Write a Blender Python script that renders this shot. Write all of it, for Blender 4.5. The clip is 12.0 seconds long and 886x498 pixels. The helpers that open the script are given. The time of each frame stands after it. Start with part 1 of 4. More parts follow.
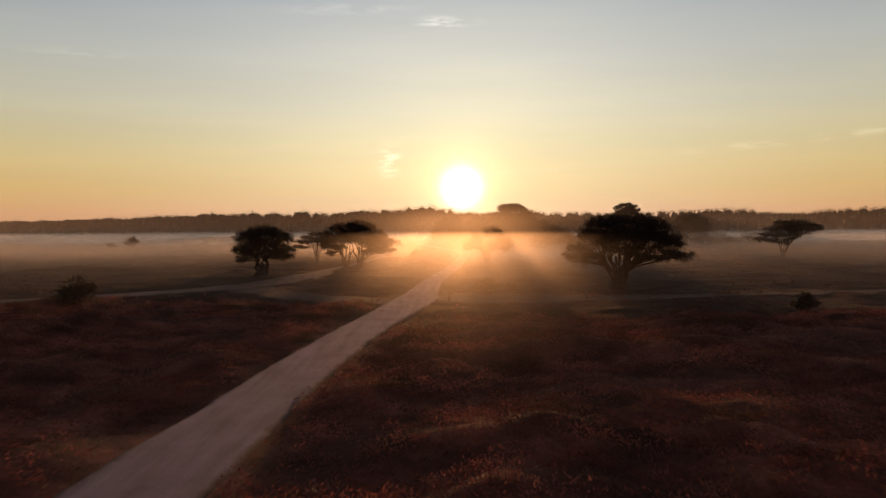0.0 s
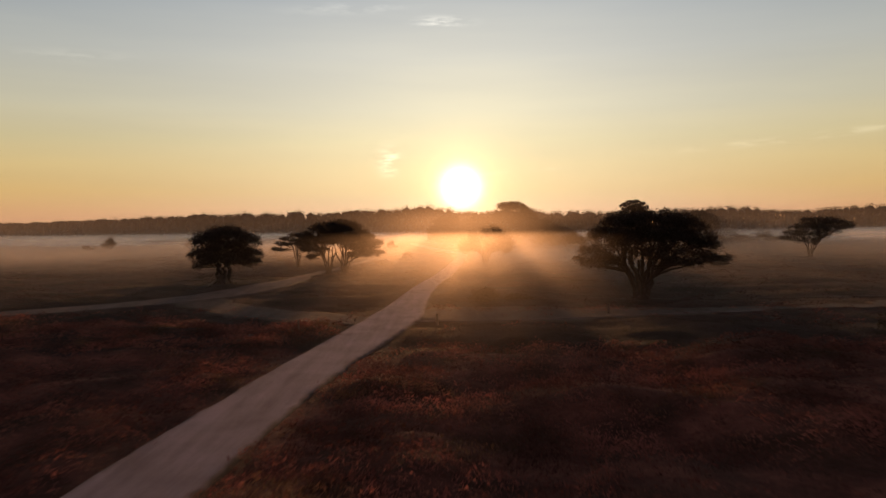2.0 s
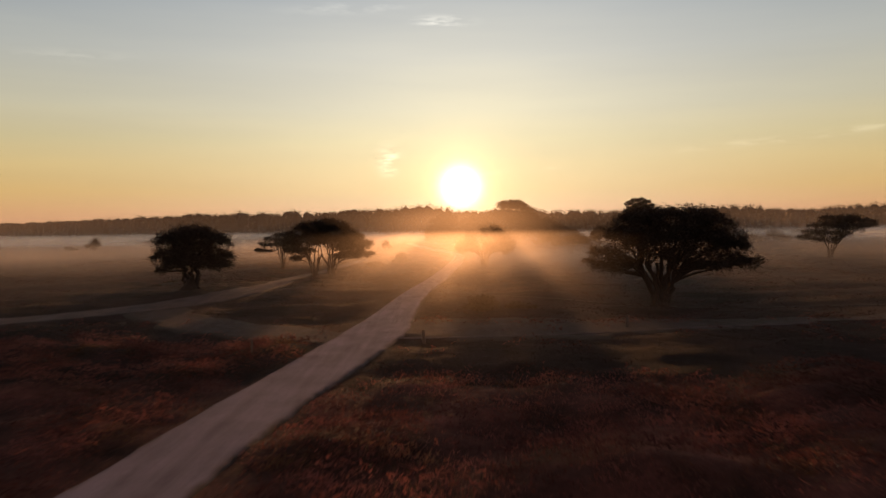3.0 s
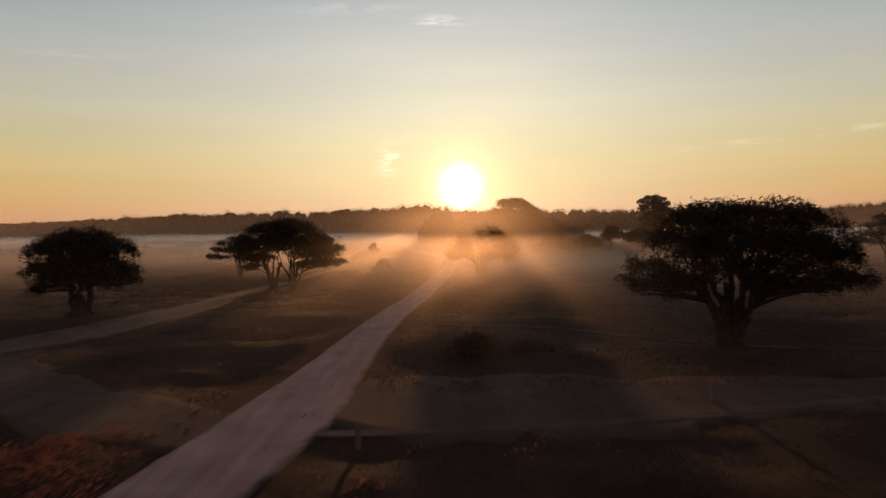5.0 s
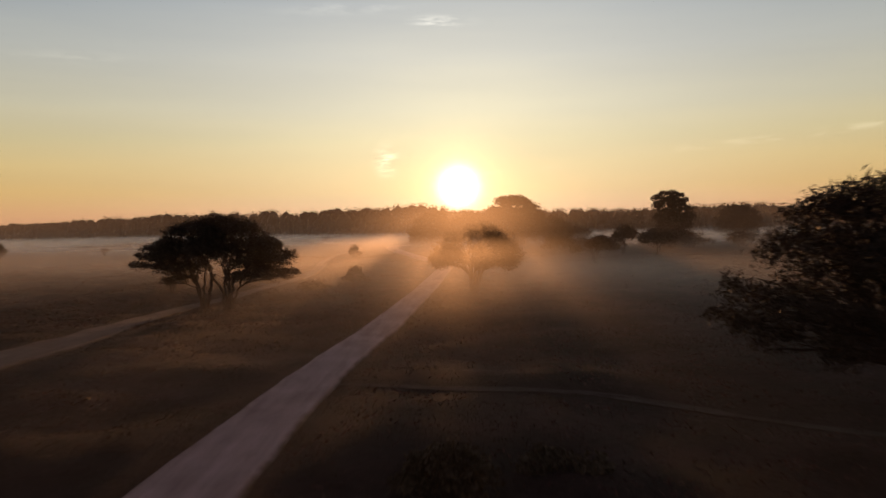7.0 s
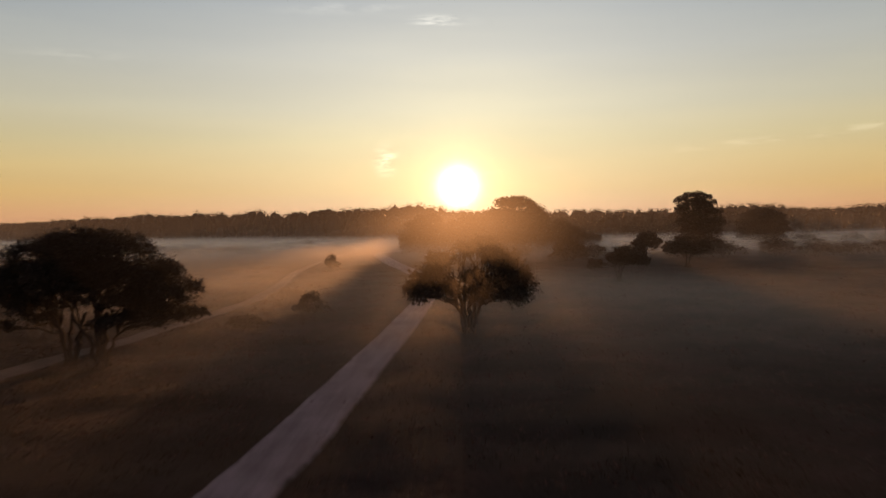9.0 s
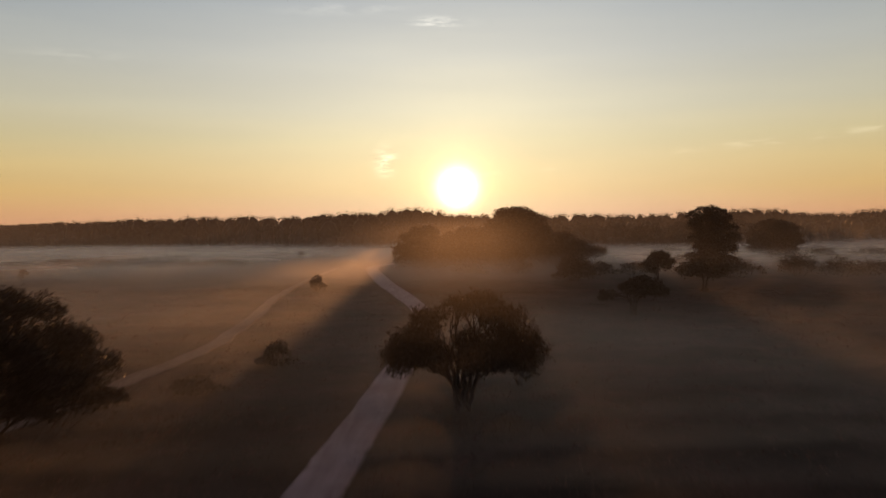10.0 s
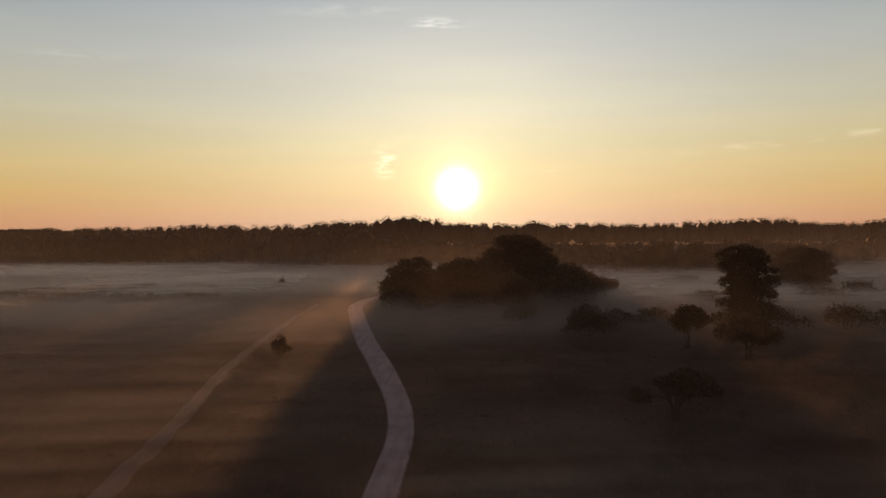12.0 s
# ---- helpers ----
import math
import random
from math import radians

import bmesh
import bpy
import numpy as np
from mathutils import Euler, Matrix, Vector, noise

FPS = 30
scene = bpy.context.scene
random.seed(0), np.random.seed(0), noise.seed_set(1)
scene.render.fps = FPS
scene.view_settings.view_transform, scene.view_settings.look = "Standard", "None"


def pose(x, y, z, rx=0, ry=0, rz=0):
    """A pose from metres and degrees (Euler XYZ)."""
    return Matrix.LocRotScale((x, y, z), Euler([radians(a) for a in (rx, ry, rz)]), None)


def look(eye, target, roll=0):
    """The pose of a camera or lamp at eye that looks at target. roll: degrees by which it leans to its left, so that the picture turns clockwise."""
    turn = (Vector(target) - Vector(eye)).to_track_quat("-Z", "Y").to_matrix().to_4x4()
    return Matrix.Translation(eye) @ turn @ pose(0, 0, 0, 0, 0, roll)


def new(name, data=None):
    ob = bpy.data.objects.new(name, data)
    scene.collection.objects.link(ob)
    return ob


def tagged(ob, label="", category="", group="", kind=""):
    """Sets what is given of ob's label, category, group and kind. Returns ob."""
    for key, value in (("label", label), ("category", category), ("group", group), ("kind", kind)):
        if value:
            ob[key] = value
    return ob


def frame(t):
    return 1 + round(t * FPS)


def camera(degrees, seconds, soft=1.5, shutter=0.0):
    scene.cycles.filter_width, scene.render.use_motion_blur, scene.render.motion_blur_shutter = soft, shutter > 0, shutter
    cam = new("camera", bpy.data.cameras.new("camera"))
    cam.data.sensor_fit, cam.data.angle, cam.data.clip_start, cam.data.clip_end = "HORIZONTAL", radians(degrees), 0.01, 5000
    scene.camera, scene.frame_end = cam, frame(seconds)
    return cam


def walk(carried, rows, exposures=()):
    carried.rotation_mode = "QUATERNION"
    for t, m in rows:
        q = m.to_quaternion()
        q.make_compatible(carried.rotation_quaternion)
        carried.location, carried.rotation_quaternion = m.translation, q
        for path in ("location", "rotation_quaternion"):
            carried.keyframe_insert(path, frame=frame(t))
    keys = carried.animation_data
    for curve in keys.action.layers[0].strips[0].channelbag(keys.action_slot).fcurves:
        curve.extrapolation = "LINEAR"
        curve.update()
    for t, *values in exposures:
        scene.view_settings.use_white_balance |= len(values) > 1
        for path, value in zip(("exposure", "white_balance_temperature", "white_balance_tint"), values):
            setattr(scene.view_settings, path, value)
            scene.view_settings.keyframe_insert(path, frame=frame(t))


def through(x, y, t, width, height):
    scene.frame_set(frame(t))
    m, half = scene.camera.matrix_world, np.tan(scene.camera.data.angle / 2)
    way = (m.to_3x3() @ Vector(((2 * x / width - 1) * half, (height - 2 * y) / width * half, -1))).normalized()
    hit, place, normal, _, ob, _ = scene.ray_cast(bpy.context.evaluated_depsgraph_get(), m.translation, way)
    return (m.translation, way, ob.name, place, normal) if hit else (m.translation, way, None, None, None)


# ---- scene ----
# The drone flies low along a sandy heath path towards the rising sun, then climbs over a lone tree.
cam = camera(60.0, 12.0, soft=1.4, shutter=0.8)
PATH = [
    (0, (-0.01, -0.01, 6.436), (-0.019, 1.989, 6.37), -0.3),
    (0.5, (0.149, 2.489, 6.432), (0.14, 4.488, 6.365), -0.4),
    (1, (0.332, 5.63, 6.411), (0.324, 7.629, 6.345), -0.5),
    (1.5, (0.516, 8.929, 6.364), (0.508, 10.927, 6.298), -0.5),
    (2, (0.795, 12.762, 6.344), (0.787, 14.761, 6.277), -0.6),
    (2.5, (1.054, 16.644, 6.343), (1.047, 18.642, 6.275), -0.6),
    (3, (1.415, 20.975, 6.224), (1.407, 22.974, 6.156), -0.7),
    (5, (2.774, 39.388, 6.33), (2.765, 41.387, 6.261), -0.8),
    (5.5, (3.121, 43.969, 6.276), (3.113, 45.967, 6.207), -0.9),
    (6, (3.435, 48.945, 6.177), (3.428, 50.944, 6.109), -0.9),
    (6.5, (3.736, 53.707, 6.119), (3.732, 55.706, 6.051), -1.0),
    (8.5, (4.804, 73.866, 6.401), (4.802, 75.864, 6.332), -1.0),
    (9, (5.174, 78.962, 7.067), (5.172, 80.961, 6.998), -0.8),
    (9.5, (5.447, 83.72, 8.022), (5.445, 85.718, 7.955), -0.6),
    (10, (5.731, 88.537, 9.545), (5.732, 90.536, 9.479), -0.6),
    (10.5, (6.059, 93.289, 11.097), (6.06, 95.288, 11.028), -0.6),
    (11, (6.402, 98.07, 12.457), (6.404, 100.069, 12.391), -0.5),
    (11.5, (6.779, 102.735, 13.931), (6.78, 104.734, 13.866), -0.4),
    (12, (7.098, 107.425, 15.476), (7.1, 109.424, 15.413), -0.4),
]
walk(cam, [(t, look(eye, target, roll)) for t, eye, target, roll in PATH])
scene.cycles.transparent_max_bounces = 56

# ---- light: a hazy sky at sunrise and one low warm sun ----
SUN_DIR = Vector((0.0200, 0.9988, 0.0465)).normalized()
SUN_EL, SUN_AZ = math.asin(SUN_DIR.z), math.atan2(SUN_DIR.x, SUN_DIR.y)


def lin(r, g, b):
    """Linear colour from screen values 0 to 255."""
    return tuple((c / 255 / 12.92) if c <= 10 else ((c / 255 + 0.055) / 1.055) ** 2.4 for c in (r, g, b)) + (1.0,)


class Nodes:
    """Short hand for building a node tree."""

    def __init__(self, tree):
        self.tree = tree
        tree.nodes.clear()

    def add(self, kind, inputs=(), operation=None, blend=None, smooth=False, clamp=False):
        node = self.tree.nodes.new(kind)
        if operation:
            node.operation = operation
        if clamp:
            node.use_clamp = True
        if blend:
            node.data_type, node.blend_type = "RGBA", blend
        if smooth:
            node.interpolation_type = "SMOOTHSTEP"
        for key, value in dict(inputs).items():
            socket = node.inputs[key]
            if isinstance(value, bpy.types.NodeSocket):
                self.tree.links.new(value, socket)
            else:
                socket.default_value = value
        return node

    def math(self, op, a, b=0.0, clamp=False):
        return self.add("ShaderNodeMath", {0: a, 1: b}, operation=op, clamp=clamp).outputs[0]

    def span(self, value, lo, hi, to_lo=0.0, to_hi=1.0, smooth=True):
        return self.add("ShaderNodeMapRange", {0: value, 1: lo, 2: hi, 3: to_lo, 4: to_hi},
                        smooth=smooth).outputs[0]

    def ramp(self, value, stops):
        node = self.add("ShaderNodeValToRGB", {0: value})
        while len(node.color_ramp.elements) < len(stops):
            node.color_ramp.elements.new(0.5)
        for el, (pos, col) in zip(node.color_ramp.elements, stops):
            el.position, el.color = pos, col
        return node.outputs[0]

    def mix(self, fac, a, b, blend="MIX"):
        return self.add("ShaderNodeMix", {0: fac, 6: a, 7: b}, blend=blend).outputs[2]

    def noise(self, vector, scale, detail=4.0, rough=0.55):
        return self.add("ShaderNodeTexNoise", {"Vector": vector, "Scale": scale, "Detail": detail, "Roughness": rough}).outputs[0]


world = bpy.data.worlds.new("sunrise_sky")
world.use_nodes = True
scene.world = world
W = Nodes(world.node_tree)
ray = W.add("ShaderNodeTexCoord").outputs["Generated"]
rx, ry, rz = W.add("ShaderNodeSeparateXYZ", {0: ray}).outputs[:3]
# haze colours by elevation, towards the sun
haze = W.ramp(W.math("MULTIPLY", rz, 2.0, True), [
    (0.0, lin(199, 145, 108)), (0.035, lin(206, 156, 108)), (0.085, lin(210, 172, 110)), (0.145, lin(210, 183, 126)),
    (0.21, lin(201, 186, 142)), (0.29, lin(193, 187, 162)), (0.42, lin(176, 178, 172)), (0.56, lin(151, 160, 167)),
    (0.8, lin(132, 123, 119)), (1.0, lin(112, 99, 95))])
# brightening round the sun
away = W.add("ShaderNodeVectorMath", {0: ray, 1: SUN_DIR}, operation="DISTANCE").outputs["Value"]


def glow(width, power):
    return W.math("EXPONENT", W.math("MULTIPLY", W.math("POWER", W.math("DIVIDE", away, width), power), -1.0))


sky = W.mix(W.math("MULTIPLY", glow(0.36, 2.0), 0.28), haze, (1.0, 0.90, 0.80, 1), "ADD")
sky = W.mix(W.math("MULTIPLY", glow(0.17, 1.6), 0.20), sky, (1.0, 0.80, 0.24, 1), "ADD")
sky = W.mix(W.math("MULTIPLY", glow(0.050, 1.8), 0.45), sky, (1.0, 0.85, 0.42, 1), "ADD")
sky = W.mix(W.math("MULTIPLY", glow(0.0215, 2.4), 2.4), sky, (1.0, 0.97, 0.86, 1), "ADD")
# thin cirrus wisps
wisp_noise = W.noise(W.add("ShaderNodeMapping", {0: ray, "Scale": (3.0, 3.0, 14.0)}).outputs[0], 9.0, 5.0)
for (cx, cz), (sx, sz), slope, amount in [((-0.004, 0.2515), (0.028, 0.0055), 0.0, 0.5), ((-0.073, 0.080), (0.011, 0.014), 0.0, 0.75),
                                         ((0.46, 0.1000), (0.10, 0.0035), 0.10, 0.13), ((0.325, 0.090), (0.07, 0.0028), 0.08, 0.10),
                                         ((0.10, 0.066), (0.045, 0.0018), 0.06, 0.16), ((-0.11, 0.267), (0.06, 0.006), 0.06, 0.14),
                                         ((-0.42, 0.197), (0.05, 0.006), 0.03, 0.07)]:
    dx = W.math("SUBTRACT", rx, cx)
    dz = W.math("SUBTRACT", W.math("SUBTRACT", rz, cz), W.math("MULTIPLY", dx, slope))
    r2 = W.math("ADD", W.math("POWER", W.math("DIVIDE", dx, sx), 2.0), W.math("POWER", W.math("DIVIDE", dz, sz), 2.0))
    mask = W.math("MULTIPLY", W.math("EXPONENT", W.math("MULTIPLY", r2, -1.0)), W.span(wisp_noise, 0.38, 0.62))
    mask = W.math("MULTIPLY", mask, W.span(ry, 0.0, 0.3))
    sky = W.mix(W.math("MULTIPLY", mask, amount), sky, (0.80, 0.74, 0.62, 1), "ADD")
veil = W.noise(W.add("ShaderNodeMapping", {0: ray, "Scale": (1.0, 1.0, 9.0)}).outputs[0], 3.0, 5.0)
sky = W.mix(1.0, sky, W.ramp(veil, [(0.3, (0.96, 0.96, 0.97, 1)), (0.7, (1.03, 1.02, 1.0, 1))]), "MULTIPLY")
clear_node = W.add("ShaderNodeTexSky")
clear_node.sky_type, clear_node.sun_disc = "NISHITA", False
clear_node.sun_elevation, clear_node.sun_rotation = SUN_EL, SUN_AZ
clear_node.altitude, clear_node.dust_density = 20.0, 2.5
clear = clear_node.outputs[0]
clear = W.mix(1.0, clear, (0.335, 0.192, 0.200, 1), "MULTIPLY")
whole = W.mix(W.span(ry, -0.25, 0.55), clear, sky)
whole = W.mix(W.span(rz, -0.06, -0.005), (0.05, 0.035, 0.026, 1), whole)
W.add("ShaderNodeOutputWorld", {"Surface": W.add("ShaderNodeBackground", {"Color": whole, "Strength": 1.0}).outputs[0]})

sun = new("sun", bpy.data.lights.new("sun", "SUN"))
sun.data.energy, sun.data.angle, sun.data.color = 3.0, radians(1.4), (1.0, 0.43, 0.16)
sun.matrix_world = look((SUN_DIR.x * 100, SUN_DIR.y * 100, 4.68), (0, 0, 0))

# ---- materials ----


def material(name):
    m = bpy.data.materials.new(name)
    m.use_nodes = True
    n = Nodes(m.node_tree)
    return m, n


def finish(n, shader):
    n.add("ShaderNodeOutputMaterial", {"Surface": shader})


def leaf_material(name, dark, light, through=0.35, rough=0.6):
    m, n = material(name)
    island = n.add("ShaderNodeNewGeometry").outputs["Random Per Island"]
    place = n.add("ShaderNodeTexCoord").outputs["Object"]
    blend = n.math("ADD", n.math("MULTIPLY", island, 0.6), n.math("MULTIPLY", n.noise(place, 0.8, 3.0), 0.5), True)
    col = n.mix(blend, dark + (1,), light + (1,))
    diff = n.add("ShaderNodeBsdfPrincipled", {"Base Color": col, "Roughness": rough, "Specular IOR Level": 0.1}).outputs[0]
    trans = n.add("ShaderNodeBsdfTranslucent", {"Color": col}).outputs[0]
    finish(n, n.add("ShaderNodeMixShader", {0: through, 1: diff, 2: trans}).outputs[0])
    return m


def bark_material(name, dark, light):
    m, n = material(name)
    place = n.add("ShaderNodeTexCoord").outputs["Object"]
    long = n.add("ShaderNodeMapping", {0: place, "Scale": (9.0, 9.0, 1.6)}).outputs[0]
    grain = n.noise(long, 3.0, 6.0)
    col = n.mix(n.math("MULTIPLY", n.math("ADD", grain, n.noise(place, 0.9)), 0.55, True), dark + (1,), light + (1,))
    bump = n.add("ShaderNodeBump", {"Height": grain, "Strength": 0.7, "Distance": 0.04}).outputs[0]
    finish(n, n.add("ShaderNodeBsdfPrincipled", {"Base Color": col, "Roughness": 0.9, "Normal": bump, "Specular IOR Level": 0.2}).outputs[0])
    return m


LEAF_PINE = leaf_material("pine_needles", (0.020, 0.017, 0.013), (0.044, 0.034, 0.023), 0.10)
LEAF_OAK = leaf_material("oak_leaves", (0.028, 0.023, 0.016), (0.058, 0.044, 0.028), 0.08)
LEAF_SHRUB = leaf_material("shrub_leaves", (0.028, 0.024, 0.015), (0.062, 0.047, 0.029), 0.15)
LEAF_FAR = leaf_material("woodland_leaves", (0.034, 0.027, 0.020), (0.054, 0.042, 0.029), 0.02)
# Oak leaves made lighter and warmer, with the clump's haze put into their colour.
LEAF_HAZED = leaf_material("hazed_oak_leaves", (0.040, 0.031, 0.020), (0.085, 0.062, 0.038), 0.12)


def heather_material():
    """Heather in lumps of brown and faded purple, with straw-coloured patches."""
    m, n = material("heather_sprigs")
    island = n.add("ShaderNodeNewGeometry").outputs["Random Per Island"]
    place = n.add("ShaderNodeTexCoord").outputs["Object"]
    lumps, patches = n.noise(place, 0.42, 3.0), n.noise(n.add("ShaderNodeMapping", {0: place, "Scale": (0.6, 1.0, 1.0)}).outputs[0], 0.16, 3.0)
    t = n.math("ADD", n.math("MULTIPLY", n.span(lumps, 0.36, 0.64), 0.80), n.math("MULTIPLY", island, 0.20), True)
    col = n.mix(t, (0.056, 0.024, 0.022, 1), (0.260, 0.102, 0.084, 1))
    straw = n.mix(t, (0.035, 0.024, 0.014, 1), (0.150, 0.092, 0.055, 1))
    col = n.mix(n.span(n.noise(place, 0.23, 4.0), 0.54, 0.66), col, straw)
    col = n.mix(1.0, col, n.ramp(patches, [(0.36, (0.5, 0.5, 0.52, 1)), (0.64, (1.35, 1.3, 1.3, 1))]), "MULTIPLY")
    diff = n.add("ShaderNodeBsdfPrincipled", {"Base Color": col, "Roughness": 0.7, "Specular IOR Level": 0.1}).outputs[0]
    finish(n, n.add("ShaderNodeMixShader", {0: 0.50, 1: diff, 2: n.add("ShaderNodeBsdfTranslucent", {"Color": col}).outputs[0]}).outputs[0])
    return m


HEATHER = heather_material()
# Darker copy of the heather: the far heath's shade is put in its colour.
HEATHER_SHADED = leaf_material("shaded_heather", (0.024, 0.015, 0.014), (0.080, 0.044, 0.038), 0.2)
GRASS = leaf_material("dry_grass", (0.016, 0.013, 0.009), (0.036, 0.027, 0.018), 0.06)
BARK = bark_material("bark", (0.014, 0.010, 0.008), (0.042, 0.030, 0.023))
WOOD = bark_material("weathered_post_wood", (0.05, 0.042, 0.035), (0.16, 0.135, 0.11))


def ground_material():
    m, n = material("heath_ground")
    place = n.add("ShaderNodeTexCoord").outputs["Object"]
    big, mid, fine = n.noise(place, 0.045, 5.0), n.noise(place, 0.35, 5.0), n.noise(place, 4.0, 6.0, 0.7)
    heath = n.ramp(mid, [(0.30, (0.024, 0.013, 0.011, 1)), (0.50, (0.070, 0.032, 0.026, 1)), (0.68, (0.150, 0.066, 0.052, 1))])
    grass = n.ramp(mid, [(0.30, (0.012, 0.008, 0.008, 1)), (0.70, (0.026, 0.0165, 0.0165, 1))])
    # heather soil in the open, much darker ground beyond the crossing
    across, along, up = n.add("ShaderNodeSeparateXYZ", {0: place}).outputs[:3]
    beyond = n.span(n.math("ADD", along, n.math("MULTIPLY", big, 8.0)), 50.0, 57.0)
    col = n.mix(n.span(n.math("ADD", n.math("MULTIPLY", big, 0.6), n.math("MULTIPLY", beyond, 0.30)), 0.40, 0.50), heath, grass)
    col = n.mix(1.0, col, n.ramp(n.noise(place, 0.14, 3.0), [(0.32, (0.45, 0.45, 0.47, 1)), (0.66, (1.5, 1.45, 1.4, 1))]), "MULTIPLY")
    col = n.mix(1.0, col, n.ramp(fine, [(0.25, (0.55, 0.55, 0.55, 1)), (0.75, (1.35, 1.3, 1.25, 1))]), "MULTIPLY")
    bump = n.add("ShaderNodeBump", {"Height": n.math("ADD", fine, n.math("MULTIPLY", mid, 2.0)), "Strength": 0.8, "Distance": 0.12}).outputs[0]
    finish(n, n.add("ShaderNodeBsdfPrincipled", {"Base Color": col, "Roughness": 0.95, "Specular IOR Level": 0.1, "Normal": bump}).outputs[0])
    return m


def sand_material(name, dark, light, broken=1.0):
    m, n = material(name)
    place = n.add("ShaderNodeTexCoord").outputs["Object"]
    along = n.add("ShaderNodeMapping", {0: place, "Scale": (1.0, 0.09, 1.0)}).outputs[0]
    ruts, blot, grit = n.noise(along, 1.9, 4.0), n.noise(place, 0.5, 5.0), n.noise(place, 14.0, 6.0, 0.75)
    t = n.math("ADD", n.math("MULTIPLY", ruts, 0.55), n.math("MULTIPLY", blot, 0.45), True)
    col = n.ramp(t, [(0.34, dark + (1,)), (0.62, light + (1,))])
    verge = n.add("ShaderNodeAttribute")
    verge.attribute_name = "verge"
    soil = n.math("ADD", verge.outputs["Fac"], n.math("MULTIPLY", n.math("SUBTRACT", n.noise(place, 1.1, 5.0, 0.65), 0.5), broken))
    col = n.mix(n.span(soil, 0.30 if broken < 2 else -0.05, 0.85 if broken < 2 else 0.40), col, (0.026, 0.020, 0.015, 1))
    col = n.mix(1.0, col, n.ramp(grit, [(0.25, (0.72, 0.72, 0.72, 1)), (0.75, (1.2, 1.2, 1.2, 1))]), "MULTIPLY")
    bump = n.add("ShaderNodeBump", {"Height": n.math("ADD", grit, ruts), "Strength": 0.5, "Distance": 0.05}).outputs[0]
    finish(n, n.add("ShaderNodeBsdfPrincipled", {"Base Color": col, "Roughness": 0.9, "Specular IOR Level": 0.2, "Normal": bump}).outputs[0])
    return m


GROUND = ground_material()
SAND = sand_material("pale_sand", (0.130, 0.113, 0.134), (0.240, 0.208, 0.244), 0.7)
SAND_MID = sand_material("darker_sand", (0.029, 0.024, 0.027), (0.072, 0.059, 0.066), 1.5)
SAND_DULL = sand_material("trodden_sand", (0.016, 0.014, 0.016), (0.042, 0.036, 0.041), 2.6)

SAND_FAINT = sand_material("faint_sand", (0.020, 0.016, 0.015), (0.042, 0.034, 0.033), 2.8)


